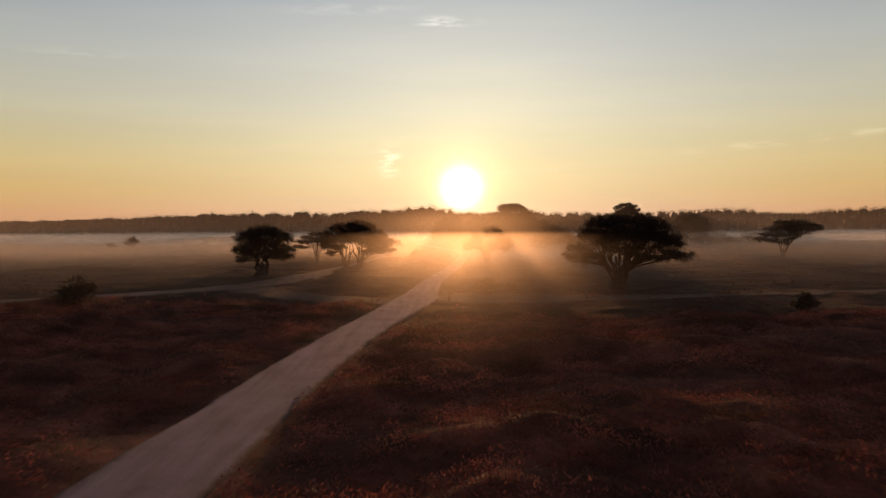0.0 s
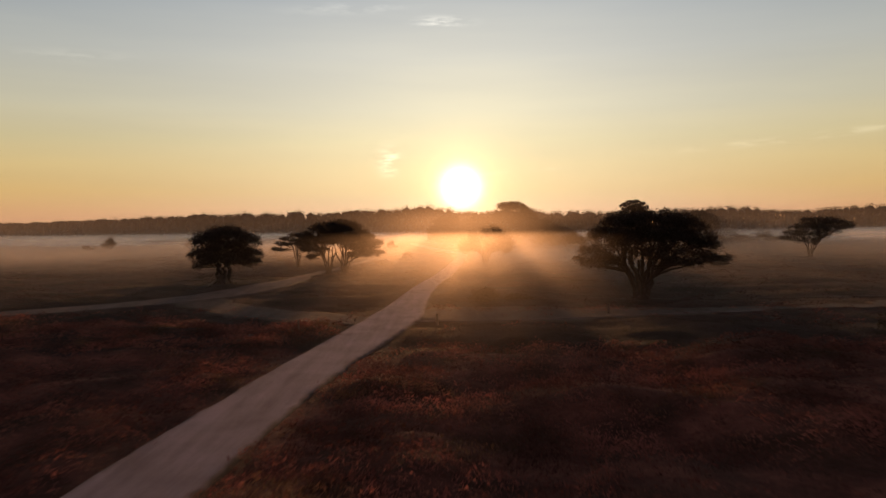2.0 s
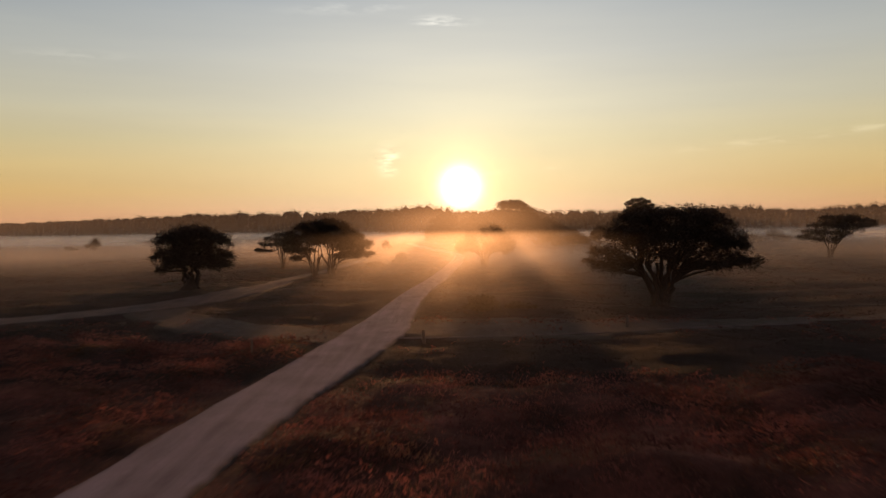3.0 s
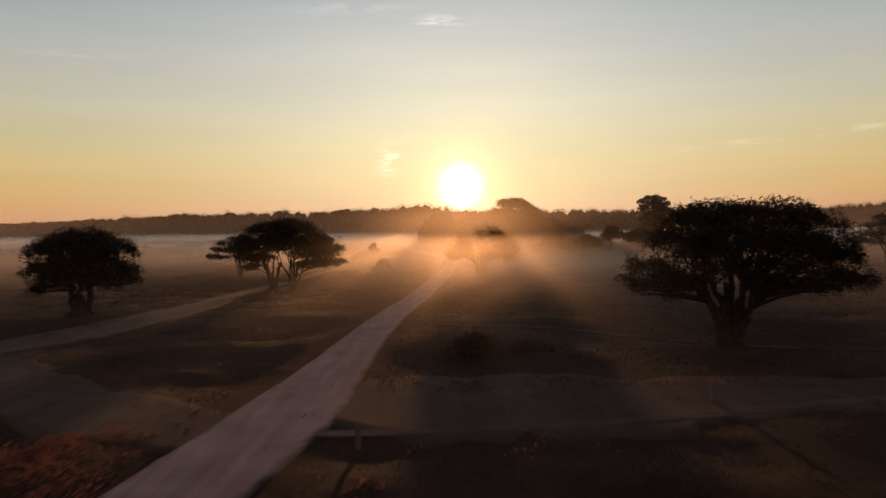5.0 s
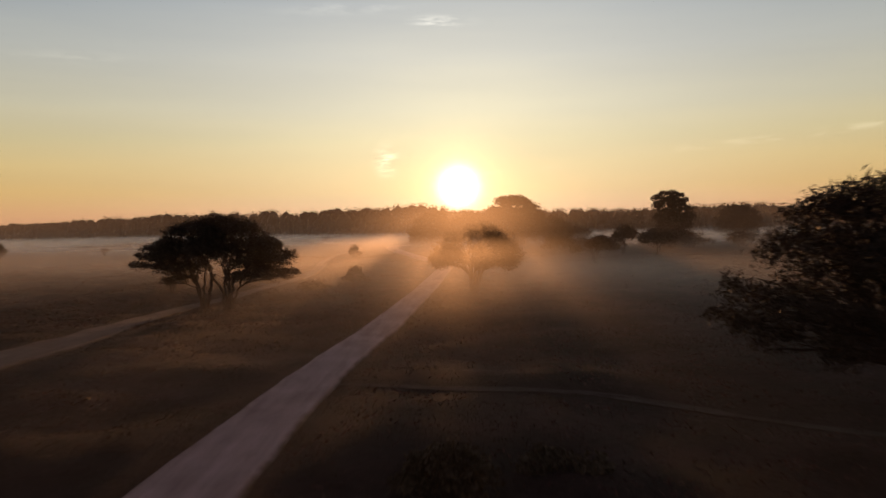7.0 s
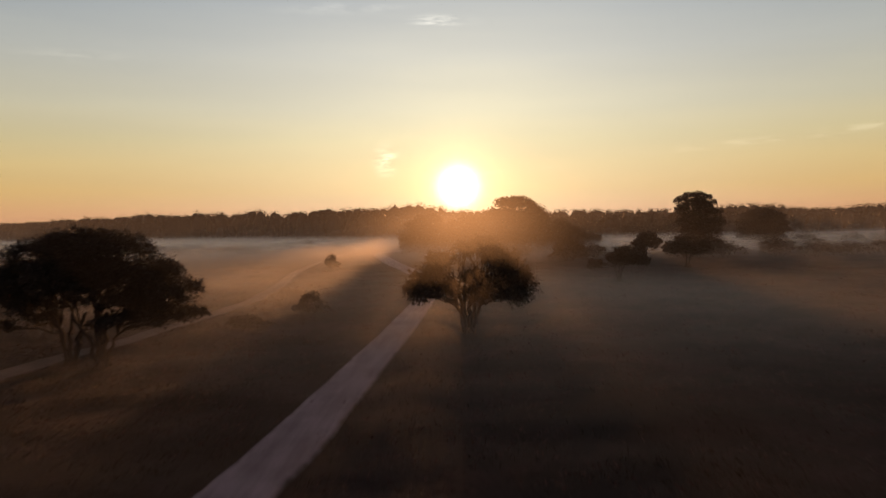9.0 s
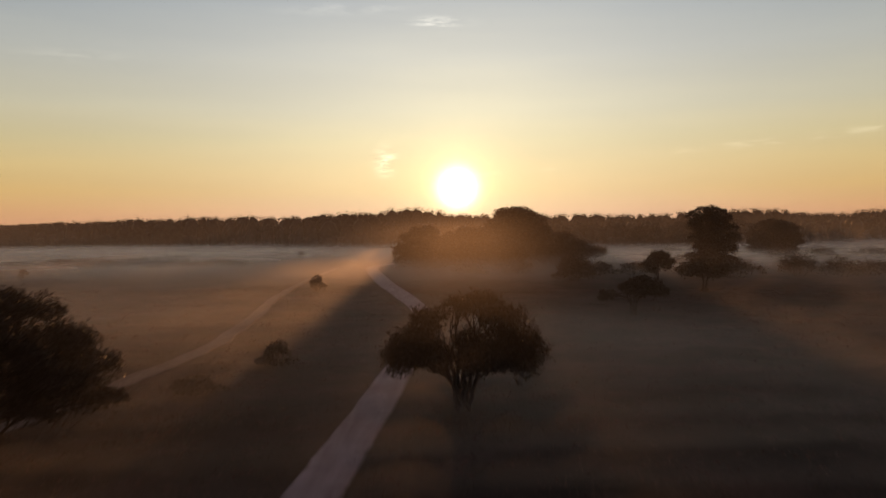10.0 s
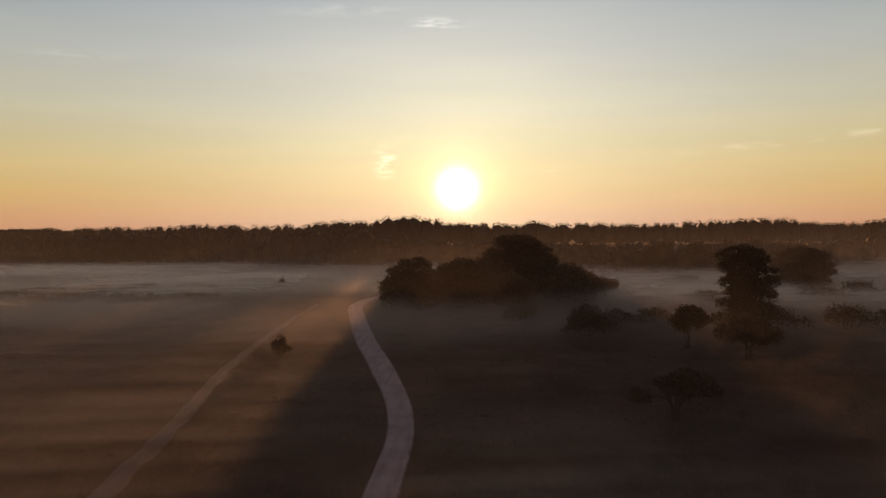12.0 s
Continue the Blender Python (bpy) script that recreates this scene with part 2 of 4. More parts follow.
def mist_material():
    """Thin ground mist: densest at the ground, drifting in patches, gone above head height."""
    m, n = material("ground_mist")
    place = n.add("ShaderNodeNewGeometry").outputs["Position"]
    px, py, pz = n.add("ShaderNodeSeparateXYZ", {0: place}).outputs[:3]
    flat = n.add("ShaderNodeMapping", {0: place, "Scale": (0.55, 1.0, 2.5)}).outputs[0]
    drift = n.noise(flat, 0.022, 2.0)
    curl = n.noise(place, 0.16, 2.0)
    top = n.math("ADD", MIST_TOP - 0.9, n.math("MULTIPLY", drift, 1.6))
    height = n.math("DIVIDE", n.math("ADD", pz, n.math("MULTIPLY", curl, 0.5)), top)
    body = n.math("MULTIPLY", n.span(height, 0.30, 1.10, 1.0, 0.0), n.span(pz, -0.25, 0.6))
    patch = n.span(drift, 0.30, 0.58, 0.35, 1.0)
    far = n.math("ADD", n.span(py, 60.0, 150.0, 0.05, 0.66), n.span(py, 165.0, 290.0, 0.0, 2.2))
    # a clearer stretch of the open heath
    gap = n.math("ADD", n.math("POWER", n.math("DIVIDE", n.math("SUBTRACT", px, 32.0), 36.0), 2.0), n.math("POWER", n.math("DIVIDE", n.math("SUBTRACT", py, 182.0), 27.0), 2.0))
    far = n.math("MULTIPLY", far, n.span(gap, 0.0, 1.6, 0.15, 1.0))
    # a thicker bank beyond the trees, thinner mist beside the track
    bank = n.math("ADD", n.math("POWER", n.math("DIVIDE", n.math("SUBTRACT", px, 17.0), 15.0), 2.0), n.math("POWER", n.math("DIVIDE", n.math("SUBTRACT", py, 128.0), 34.0), 2.0))
    far = n.math("MULTIPLY", far, n.span(bank, 0.0, 1.8, 2.3, 1.0))
    far = n.math("MULTIPLY", far, n.span(px, -34.0, -4.0, 1.0, 1.0))
    dry = n.math("ADD", n.math("POWER", n.math("DIVIDE", n.math("ADD", px, 21.0), 14.0), 2.0), n.math("POWER", n.math("DIVIDE", n.math("SUBTRACT", py, 108.0), 20.0), 2.0))
    far = n.math("MULTIPLY", far, n.span(dry, 0.0, 1.6, 0.20, 1.0))
    far = n.math("ADD", far, n.math("MULTIPLY", n.span(py, 225.0, 262.0), n.span(px, 30.0, 60.0, 0.0, 2.4)))
    far = n.math("ADD", far, n.math("MULTIPLY", n.span(py, 215.0, 275.0), n.span(px, -46.0, -18.0, 2.6, 0.0)))
    far = n.math("ADD", far, n.math("MULTIPLY", n.math("MULTIPLY", n.span(py, 122.0, 158.0), n.span(py, 225.0, 260.0, 1.0, 0.0)), n.span(px, -24.0, -6.0, 0.45, 0.0)))
    dense = n.math("MULTIPLY", n.math("MULTIPLY", n.math("MULTIPLY", body, patch), far), MIST_ALPHA)
    drop = n.add("ShaderNodeBsdfTranslucent", {"Color": (0.94, 0.90, 0.87, 1)}).outputs[0]
    # droplets throw much of the light onwards, close to its way
    onward = n.add("ShaderNodeBsdfRefraction", {"Color": (0.97, 0.90, 0.82, 1), "Roughness": 1.0, "IOR": 1.36}).outputs[0]
    drop = n.add("ShaderNodeMixShader", {0: 0.30, 1: drop, 2: onward}).outputs[0]
    clearing = n.add("ShaderNodeBsdfTransparent").outputs[0]
    finish(n, n.add("ShaderNodeMixShader", {0: dense, 1: clearing, 2: drop}).outputs[0])
    return m


MIST_TOP, MIST_ALPHA = 3.4, 0.066
MIST = mist_material()


def haze_material():
    """Faint morning haze, thinning upwards; its droplets throw the sun's light mostly straight on, which also stands in
    for glare.
    """
    m, n = material("morning_haze")
    place = n.add("ShaderNodeNewGeometry").outputs["Position"]
    px, py, pz = n.add("ShaderNodeSeparateXYZ", {0: place}).outputs[:3]
    drift = n.noise(n.add("ShaderNodeMapping", {0: place, "Scale": (1.0, 1.0, 3.0)}).outputs[0], 0.012, 1.0)
    thin = n.math("EXPONENT", n.math("DIVIDE", pz, -HAZE_SCALE))
    top = n.span(py, 104.0, 112.0, 5.7, 26.0, False)
    fade = n.span(n.math("DIVIDE", pz, top), 0.72, 0.99, 1.0, 0.0)
    body = n.math("MULTIPLY", n.math("MULTIPLY", thin, fade), n.span(drift, 0.25, 0.75, 0.65, 1.35))
    wide = n.math("ADD", n.span(py, 60.0, 200.0, 0.0016, 0.0195), n.span(py, 230.0, 300.0, 0.0, 0.017))
    wide = n.math("MULTIPLY", wide, body)
    # tight forward part, weighted to the near sheets as added sun glare
    brim = n.math("MULTIPLY", n.span(n.math("DIVIDE", pz, top), 0.90, 0.995, 1.0, 0.0), n.span(pz, 6.0, 11.0, 1.0, 0.0))
    glare = n.math("MULTIPLY", n.math("MULTIPLY", brim, HAZE_GLARE), n.math("ADD", n.math("ADD", n.span(py, 121.0, 126.0, 0.45, 0.0), n.span(py, 104.0, 108.0, 0.60, 0.0)), n.span(py, 200.0, 300.0, 0.05, 0.02)))
    dense = n.math("ADD", wide, glare)
    drop = n.add("ShaderNodeBsdfTranslucent", {"Color": (0.94, 0.90, 0.88, 1)}).outputs[0]
    aureole = n.add("ShaderNodeBsdfRefraction", {"Color": (0.97, 0.90, 0.82, 1), "Roughness": 0.62, "IOR": 1.25}).outputs[0]
    drop = n.add("ShaderNodeMixShader", {0: n.math("DIVIDE", glare, n.math("ADD", dense, 0.000001)), 1: drop, 2: aureole}).outputs[0]
    finish(n, n.add("ShaderNodeMixShader", {0: dense, 1: n.add("ShaderNodeBsdfTransparent").outputs[0], 2: drop}).outputs[0])
    return m


HAZE_SCALE, HAZE_GLARE = 5.5, 0.0052
HAZE = haze_material()

# ---- mesh helpers ----


def mesh_object(name, verts, faces, mat, parent=None, label="", smooth=False):
    data = bpy.data.meshes.new(name)
    data.from_pydata([tuple(v) for v in verts] if not isinstance(verts, np.ndarray) else verts.tolist(), [],
                     faces if not isinstance(faces, np.ndarray) else faces.tolist())
    data.materials.append(mat)
    if smooth:
        data.polygons.foreach_set("use_smooth", [True] * len(data.polygons))
    data.update()
    ob = new(name, data)
    if parent is not None:
        ob.parent = parent
    if label:
        tagged(ob, label)
    return ob


def catmull(points, step):
    """A smooth line through the points, about step metres apart."""
    pts = [Vector(p) for p in points]
    pts = [pts[0] * 2 - pts[1]] + pts + [pts[-1] * 2 - pts[-2]]
    out = []
    for a, b, c, d in zip(pts, pts[1:], pts[2:], pts[3:]):
        count = max(1, int((c - b).length / step))
        for k in range(count):
            t = k / count
            out.append(0.5 * ((2 * b) + (c - a) * t + (2 * a - 5 * b + 4 * c - d) * t * t + (3 * b - a - 3 * c + d) * t ** 3))
    out.append(pts[-2])
    return out


# ---- ground, path and tracks ----
# x, y and width along each way
MAIN_PATH = [(-9.8, -60, 3.4), (-9.2, -20, 3.4), (-7.8, 12, 3.4), (-6.9, 28, 3.2), (-5.5, 44, 3.0), (-3.3, 60, 3.5), (-2.6, 66, 3.6), (-2.3, 72, 3.0), (-1.7, 84, 2.4),
             (-0.8, 95, 2.2), (0.3, 105, 2.2), (1.2, 118, 2.2), (2.5, 135, 2.1), (3.5, 152, 2.0), (3.9, 163, 2.0), (3.1, 174, 2.2),
             (0.5, 190, 2.6), (-3.4, 211, 2.8), (-7.2, 236, 2.8), (-9.3, 252, 2.7), (-8.9, 263, 2.5), (-6.0, 273, 2.4), (-1.0, 280, 2.2), (6.0, 284, 2.0)]
SIDE_PATH = [(-85, 44, 2.6), (-50, 58, 3.0), (-36, 66, 3.2), (-27.5, 72, 3.8), (-21.5, 79, 4.4), (-18.0, 86, 4.0), (-16.6, 97, 3.0), (-17.0, 108, 2.3), (-17.9, 116, 1.9),
             (-17.6, 123, 1.7), (-15.2, 131, 1.5), (-12.8, 147, 1.5), (-14.0, 168, 1.4), (-16.4, 190, 1.3), (-17.6, 220, 1.1), (-17.5, 258, 1.0)]
LEFT_TRACK = [(-3.6, 62.5, 4.0), (-8.5, 65.0, 5.0), (-13.5, 68.5, 4.6), (-18.0, 74, 4.2), (-21.5, 80, 3.4)]
CROSS_TRACK = [(-3.0, 66.5, 5.0), (3, 66.4, 9.5), (9, 66.9, 8.5), (15, 67.6, 6.0), (22, 68.6, 4.0), (30, 69.5, 3.0), (60, 74, 3.0)]
THIN_TRACK = [(-1.5, 62.2, 0.6), (3.2, 62.4, 0.7), (7.5, 63.1, 0.6), (12.4, 64.5, 0.7), (16, 65.7, 0.8), (24, 67.6, 0.9)]
HEATH_TRACK = [(-0.5, 88, 0.5), (3.4, 87.3, 0.6), (9.7, 86.4, 0.6), (17, 81.4, 0.6), (26, 77.5, 0.6), (45, 76, 0.6)]
WAYS = [MAIN_PATH, SIDE_PATH, CROSS_TRACK, THIN_TRACK, HEATH_TRACK, LEFT_TRACK]
LINES = [np.array([tuple(p) for p in catmull(w, 0.7)]) for w in WAYS]
ALL_LINES = np.vstack(LINES)
PLANTED = np.vstack([line for line, w in zip(LINES, WAYS) if w is not CROSS_TRACK and w is not LEFT_TRACK])


def off_way(x, y):
    """Metres from the edge of the nearest path or track (negative on it)."""
    return float(np.min(np.hypot(ALL_LINES[:, 0] - x, ALL_LINES[:, 1] - y) - ALL_LINES[:, 2] / 2))


# broad dips and rises: x, y, metres, reach
SWELLS = [(18, 82, -0.5, 13), (-15, 121, -0.65, 12), (-22, 91, 0.35, 7)]


def off_path(x, y):
    """The same for planting: the broad cross track is half grown over."""
    return float(np.min(np.hypot(PLANTED[:, 0] - x, PLANTED[:, 1] - y) - PLANTED[:, 2] / 2))


def height(x, y):
    """The lie of the heath: soft hummocks, level on the ways."""
    rough = 0.34 * noise.noise((x / 16, y / 16, 0.3)) + (0.32 + 0.30 * min(1.0, max(0.0, (56 - y) / 6))) * noise.noise((x / 4.6, y / 4.6, 4.2)) + 0.10 * noise.noise((x / 1.9, y / 1.9, 8.1))
    rough += 0.55 * abs(noise.noise((x / 1.7, y / 1.7, 3.3))) * min(1.0, max(0.0, (66 - y) / 14)) * min(1.0, max(0.0, 0.6 + 2.0 * noise.noise((x / 9, y / 9, 2.0))))
    calm = min(1.0, max(0.0, (off_way(x, y) + 0.2) / 2.2)) if y < 300 and abs(x) < 90 else 1.0
    swell = sum(a * math.exp(-((x - u) ** 2 + (y - v) ** 2) / (r * r)) for u, v, a, r in SWELLS)
    far = min(1.0, 260.0 / max(60.0, abs(y) + abs(x)))
    return rough * calm * far + swell - 0.02


def graded(lo, hi, near_lo, near_hi, step, growth):
    mid = list(np.arange(near_lo, near_hi + step / 2, step))
    out, s, v = [], step, near_lo
    while v > lo:
        s *= growth
        v -= s
        out.append(max(v, lo))
    left = out[::-1]
    out, s, v = [], step, near_hi
    while v < hi:
        s *= growth
        v += s
        out.append(min(v, hi))
    return left + mid + out


gx = graded(-2600, 2600, -36, 36, 0.55, 1.12)
gy = graded(-1200, 3200, 10, 68, 0.5, 1.035)
gverts = [(x, y, height(x, y)) for y in gy for x in gx]
nx = len(gx)
gfaces = [(j * nx + i, j * nx + i + 1, (j + 1) * nx + i + 1, (j + 1) * nx + i) for j in range(len(gy) - 1) for i in range(nx - 1)]
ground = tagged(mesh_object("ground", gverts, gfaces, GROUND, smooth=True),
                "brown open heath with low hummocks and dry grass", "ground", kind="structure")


def way(name, line, mat, lift, ragged, label, category):
    pts = [Vector(p) for p in catmull(line, 0.6)]
    verts, faces = [], []
    across = 9
    for k, p in enumerate(pts):
        q, o = pts[min(k + 1, len(pts) - 1)], pts[max(k - 1, 0)]
        d = Vector((q.x - o.x, q.y - o.y)).normalized()
        side = Vector((d.y, -d.x))
        left = p.z * 0.56 + ragged * noise.noise((k * 0.23, 1.7, p.y * 0.01)) + 0.5 * ragged * noise.noise((k * 0.9, 5.1, 0))
        right = p.z * 0.56 + ragged * noise.noise((k * 0.23, 9.7, p.y * 0.01)) + 0.5 * ragged * noise.noise((k * 0.9, 15.1, 0))
        for i in range(across):
            f = (0.0, 0.07, 0.16, 0.32, 0.5, 0.68, 0.84, 0.93, 1.0)[i]
            u = -left * (1 - f) + right * f
            x, y = p.x + side.x * u, p.y + side.y * u
            edge = min(i, across - 1 - i)
            rut = -0.025 if i in (3, 5) else 0.0
            verts.append((x, y, height(x, y) + (lift + rut + 0.02 if edge else -0.06)))
    for k in range(len(pts) - 1):
        for i in range(across - 1):
            a = k * across + i
            faces.append((a, a + 1, a + across + 1, a + across))
    ob = mesh_object(name, verts, faces, mat, smooth=True)
    verge = ob.data.attributes.new("verge", "FLOAT", "POINT")
    verge.data.foreach_set("value", [(1.0, 0.55, 0.12, 0.0, 0.0, 0.0, 0.12, 0.55, 1.0)[i % across] for i in range(len(verts))])
    return tagged(ob, label, category, kind="structure")


way("path", MAIN_PATH, SAND, 0.060, 0.09, "pale sandy footpath winding through brown heather", "path")
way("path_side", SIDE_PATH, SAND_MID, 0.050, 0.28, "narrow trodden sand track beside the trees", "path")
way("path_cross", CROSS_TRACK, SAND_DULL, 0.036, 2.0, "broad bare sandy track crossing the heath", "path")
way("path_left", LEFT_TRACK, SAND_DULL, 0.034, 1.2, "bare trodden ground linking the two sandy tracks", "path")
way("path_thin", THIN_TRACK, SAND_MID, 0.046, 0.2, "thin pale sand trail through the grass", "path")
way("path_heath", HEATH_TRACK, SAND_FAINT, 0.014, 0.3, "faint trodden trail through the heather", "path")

# ---- trees ----


def tube(points, radii, sides):
    """Vertices and faces of a tapered tube along the points."""
    verts, faces = [], []
    for k, p in enumerate(points):
        a, b = points[max(k - 1, 0)], points[min(k + 1, len(points) - 1)]
        d = (b - a).normalized()
        u = d.orthogonal().normalized() if abs(d.x) > 0.9 else d.cross(Vector((1, 0, 0))).normalized()
        v = d.cross(u)
        for s in range(sides):
            ang = 2 * math.pi * s / sides
            verts.append(p + (u * math.cos(ang) + v * math.sin(ang)) * radii[k])
    for k in range(len(points) - 1):
        for s in range(sides):
            t = (s + 1) % sides
            faces.append((k * sides + s, k * sides + t, (k + 1) * sides + t, (k + 1) * sides + s))
    verts.append(points[-1] + (points[-1] - points[-2]) * 0.05)
    tip = len(verts) - 1
    faces += [((len(points) - 1) * sides + s, (len(points) - 1) * sides + (s + 1) % sides, tip) for s in range(sides)]
    return verts, faces


def gather(pieces):
    verts, faces = [], []
    for v, f in pieces:
        n = len(verts)
        verts += v
        faces += [tuple(i + n for i in face) for face in f]
    return verts, faces


def bent(rng, a, b, sag, wob, count):
    """A crooked line from a to b that leaves a steeply and flattens out."""
    out = []
    ctrl = Vector((a.x + (b.x - a.x) * 0.28, a.y + (b.y - a.y) * 0.28, a.z + (b.z - a.z) * sag))
    for k in range(count + 1):
        t = k / count
        p = a * (1 - t) ** 2 + ctrl * (2 * t * (1 - t)) + b * t * t
        w = wob * math.sin(math.pi * t)
        out.append(p + Vector((rng.uniform(-w, w), rng.uniform(-w, w), rng.uniform(-w, w) * 0.6)))
    return out


def leaf_cloud(rng, centers, normals, size, aspect):
    """Small bent leaf sprays: one quad at each centre, turned at random about its normal."""
    n = len(centers)
    t = rng.normal(size=(n, 3))
    t -= normals * np.sum(t * normals, axis=1, keepdims=True)
    t /= np.linalg.norm(t, axis=1, keepdims=True) + 1e-9
    b = np.cross(normals, t)
    s = size * rng.uniform(0.55, 1.35, size=(n, 1))
    t, b = t * s, b * s * aspect
    lift = normals * s * rng.uniform(-0.35, 0.35, size=(n, 1))
    quad = np.stack([centers - t, centers - b * 0.8 + lift, centers + t, centers + b + lift], axis=1).reshape(-1, 3)
    return quad, np.arange(4 * n).reshape(-1, 4)


def pad_leaves(rng, pads, count, size, aspect=0.55, upward=0.55, hollow=0.45):
    """Leaf places in lumpy pads of foliage, thicker towards the upper skin, with gaps."""
    weights = np.array([(p[3] * p[4] + p[3] * p[5] + p[4] * p[5]) for p in pads])
    weights = weights / weights.sum()
    cs, ns = [], []
    for p, w in zip(pads, weights):
        n = int(count * w)
        d = rng.normal(size=(n, 3))
        d /= np.linalg.norm(d, axis=1, keepdims=True)
        low = (d[:, 2] < -0.15) & (rng.random(n) < 0.55)
        d[low, 2] *= -0.7
        lump = 1 + 0.16 * np.sin(d[:, 0] * 5.1 + p[0] * 3) * np.sin(d[:, 1] * 4.3 + p[2]) + 0.12 * np.sin(d[:, 0] * 11 + d[:, 2] * 9 + p[1] * 7) \
            + 0.09 * np.sin(d[:, 1] * 17 + d[:, 0] * 13 + p[0])
        r = (hollow + (1 - hollow) * rng.random(n) ** 0.45) * lump * rng.choice([1.0, 1.0, 1.0, 1.12], size=n)
        pos = d * r[:, None] * np.array(p[3:6]) + np.array(p[0:3])
        gap = np.sin(pos[:, 0] * 2.3 + 1.3 * np.sin(pos[:, 2] * 1.9)) * np.sin(pos[:, 1] * 2.1 + 0.7) * np.sin(pos[:, 2] * 2.9 + pos[:, 0] * 0.8)
        keep = gap < 0.20
        nv = rng.normal(size=(n, 3)) * (1 - upward) + np.array((0, 0, 1.0)) * upward
        nv /= np.linalg.norm(nv, axis=1, keepdims=True)
        cs.append(pos[keep])
        ns.append(nv[keep])
    return leaf_cloud(rng, np.vstack(cs), np.vstack(ns), size, aspect)


def deepen(rng, outline, depth, lower=0.02):
    """Pads of a whole crown from the pads of its outline: (x, z, half width, half height)."""
    span = max(abs(o[0]) + o[2] for o in outline)
    pads = []
    for x, z, hw, hh in outline:
        room = depth * math.sqrt(max(0.05, 1 - (abs(x) / span) ** 2))
        first = rng.uniform(-0.25, 0.25) * room
        pads.append((x, first, z, hw, hw * 0.9, hh))
        if room > hw * 0.7:
            for side in (-1, 1):
                pads.append((x * 0.9 + rng.uniform(-0.4, 0.4), side * room * rng.uniform(0.55, 0.85), z * (1 - lower) - rng.uniform(0, 0.1), hw * 0.85, hw * 0.8, hh * 0.9))
    return pads


def tree(name, label, category, at, outline, depth, stems, stem_r, fork, leaves, leaf, size, seed, bare=1.0, hollow=0.45, aspect=0.55, twigs=7, group=""):
    """One tree: a flared bole that forks low into stems, a limb to every pad of foliage, twigs and leaves."""
    rng = np.random.default_rng(seed)
    prng = random.Random(seed)
    x0, y0 = at
    base = new(name)
    base.location = (x0, y0, height(x0, y0) - 0.05)
    tagged(base, label, category, group)
    pads = deepen(rng, [(x, z, hw * 1.05, hh * 1.12) for x, z, hw, hh in outline], depth)
    # bole with root flare
    pts = [Vector((0, 0, -0.3)), Vector((0, 0, 0.0)), Vector((0.02, 0, 0.25)), Vector((prng.uniform(-0.1, 0.1), 0, fork))]
    bole = [tube(pts, [stem_r * 1.9, stem_r * 1.65, stem_r * 1.4, stem_r * 0.9], 10)]
    for k in range(5):
        ang = 2 * math.pi * (k + prng.random() * 0.5) / 5
        out = Vector((math.cos(ang), math.sin(ang), 0))
        bole.append(tube([Vector((0, 0, 0.35)) + out * stem_r, Vector((0, 0, 0.1)) + out * stem_r * 2.0, Vector((0, 0, -0.25)) + out * stem_r * 3.2],
                         [stem_r * 0.55, stem_r * 0.4, stem_r * 0.15], 5))
    v, f = gather(bole)
    mesh_object("trunk", v, f, BARK, base, smooth=True)
    # stems fan out from the bole, limbs leave them for the pads
    span = max(abs(o[0]) + o[2] for o in outline)
    low = min(o[1] - o[3] for o in outline)
    stem_lines = []
    for k in range(stems):
        f01 = (k + 0.5) / stems * 2 - 1
        ang = prng.uniform(-0.9, 0.9)
        top = Vector((f01 * span * 0.27, math.sin(ang) * depth * 0.35, low + prng.uniform(0.5, 1.3)))
        a = Vector((f01 * stem_r * 1.5, prng.uniform(-0.8, 0.8) * stem_r, fork * prng.uniform(0.15, 0.6)))
        line = bent(prng, a, top, 0.52, 0.13 * stem_r / 0.2, 8)
        r0 = stem_r * prng.uniform(0.48, 0.72)
        v, f = tube(line, [r0 * (1 - 0.45 * i / 8) for i in range(9)], 8)
        mesh_object("stem", v, f, BARK, base, smooth=True)
        stem_lines.append((line, r0))
    twig_bits = []
    for p in pads:
        goal = Vector(p[:3]) + Vector((0, 0, -0.25 * p[5]))
        line, r0 = min(stem_lines, key=lambda s: (s[0][-1] - goal).length + prng.uniform(0, 0.6))
        k = prng.choice((5, 6, 7, 8))
        start, r1 = line[k], r0 * (1 - 0.45 * k / 8) * 0.72
        limb = bent(prng, start, goal, 0.75, 0.16, 7)
        r1 = min(r1, 0.068 * stem_r / 0.2 * bare)
        v, f = tube(limb, [max(0.012, r1 * (1 - 0.8 * i / 7)) for i in range(8)], 6)
        mesh_object("limb", v, f, BARK, base, smooth=True)
        for _ in range(twigs):
            s = limb[prng.randint(3, 7)]
            d = Vector((prng.gauss(0, 1), prng.gauss(0, 1), prng.gauss(0.25, 0.7))).normalized()
            e = Vector(p[:3]) + Vector((d.x * p[3], d.y * p[4], d.z * p[5])) * prng.uniform(0.6, 1.0)
            tl = bent(prng, s, e, 0.6, 0.10, 4)
            twig_bits.append(tube(tl, [max(0.008, 0.030 * (1 - i / 4.5)) for i in range(5)], 3))
    v, f = gather(twig_bits)
    tagged(mesh_object("twig_growth", v, f, BARK, base), kind="stuff")
    v, f = pad_leaves(rng, pads, leaves, size, aspect, hollow=hollow)
    tagged(mesh_object("crown", v, f, leaf, base), kind="stuff")
    return base


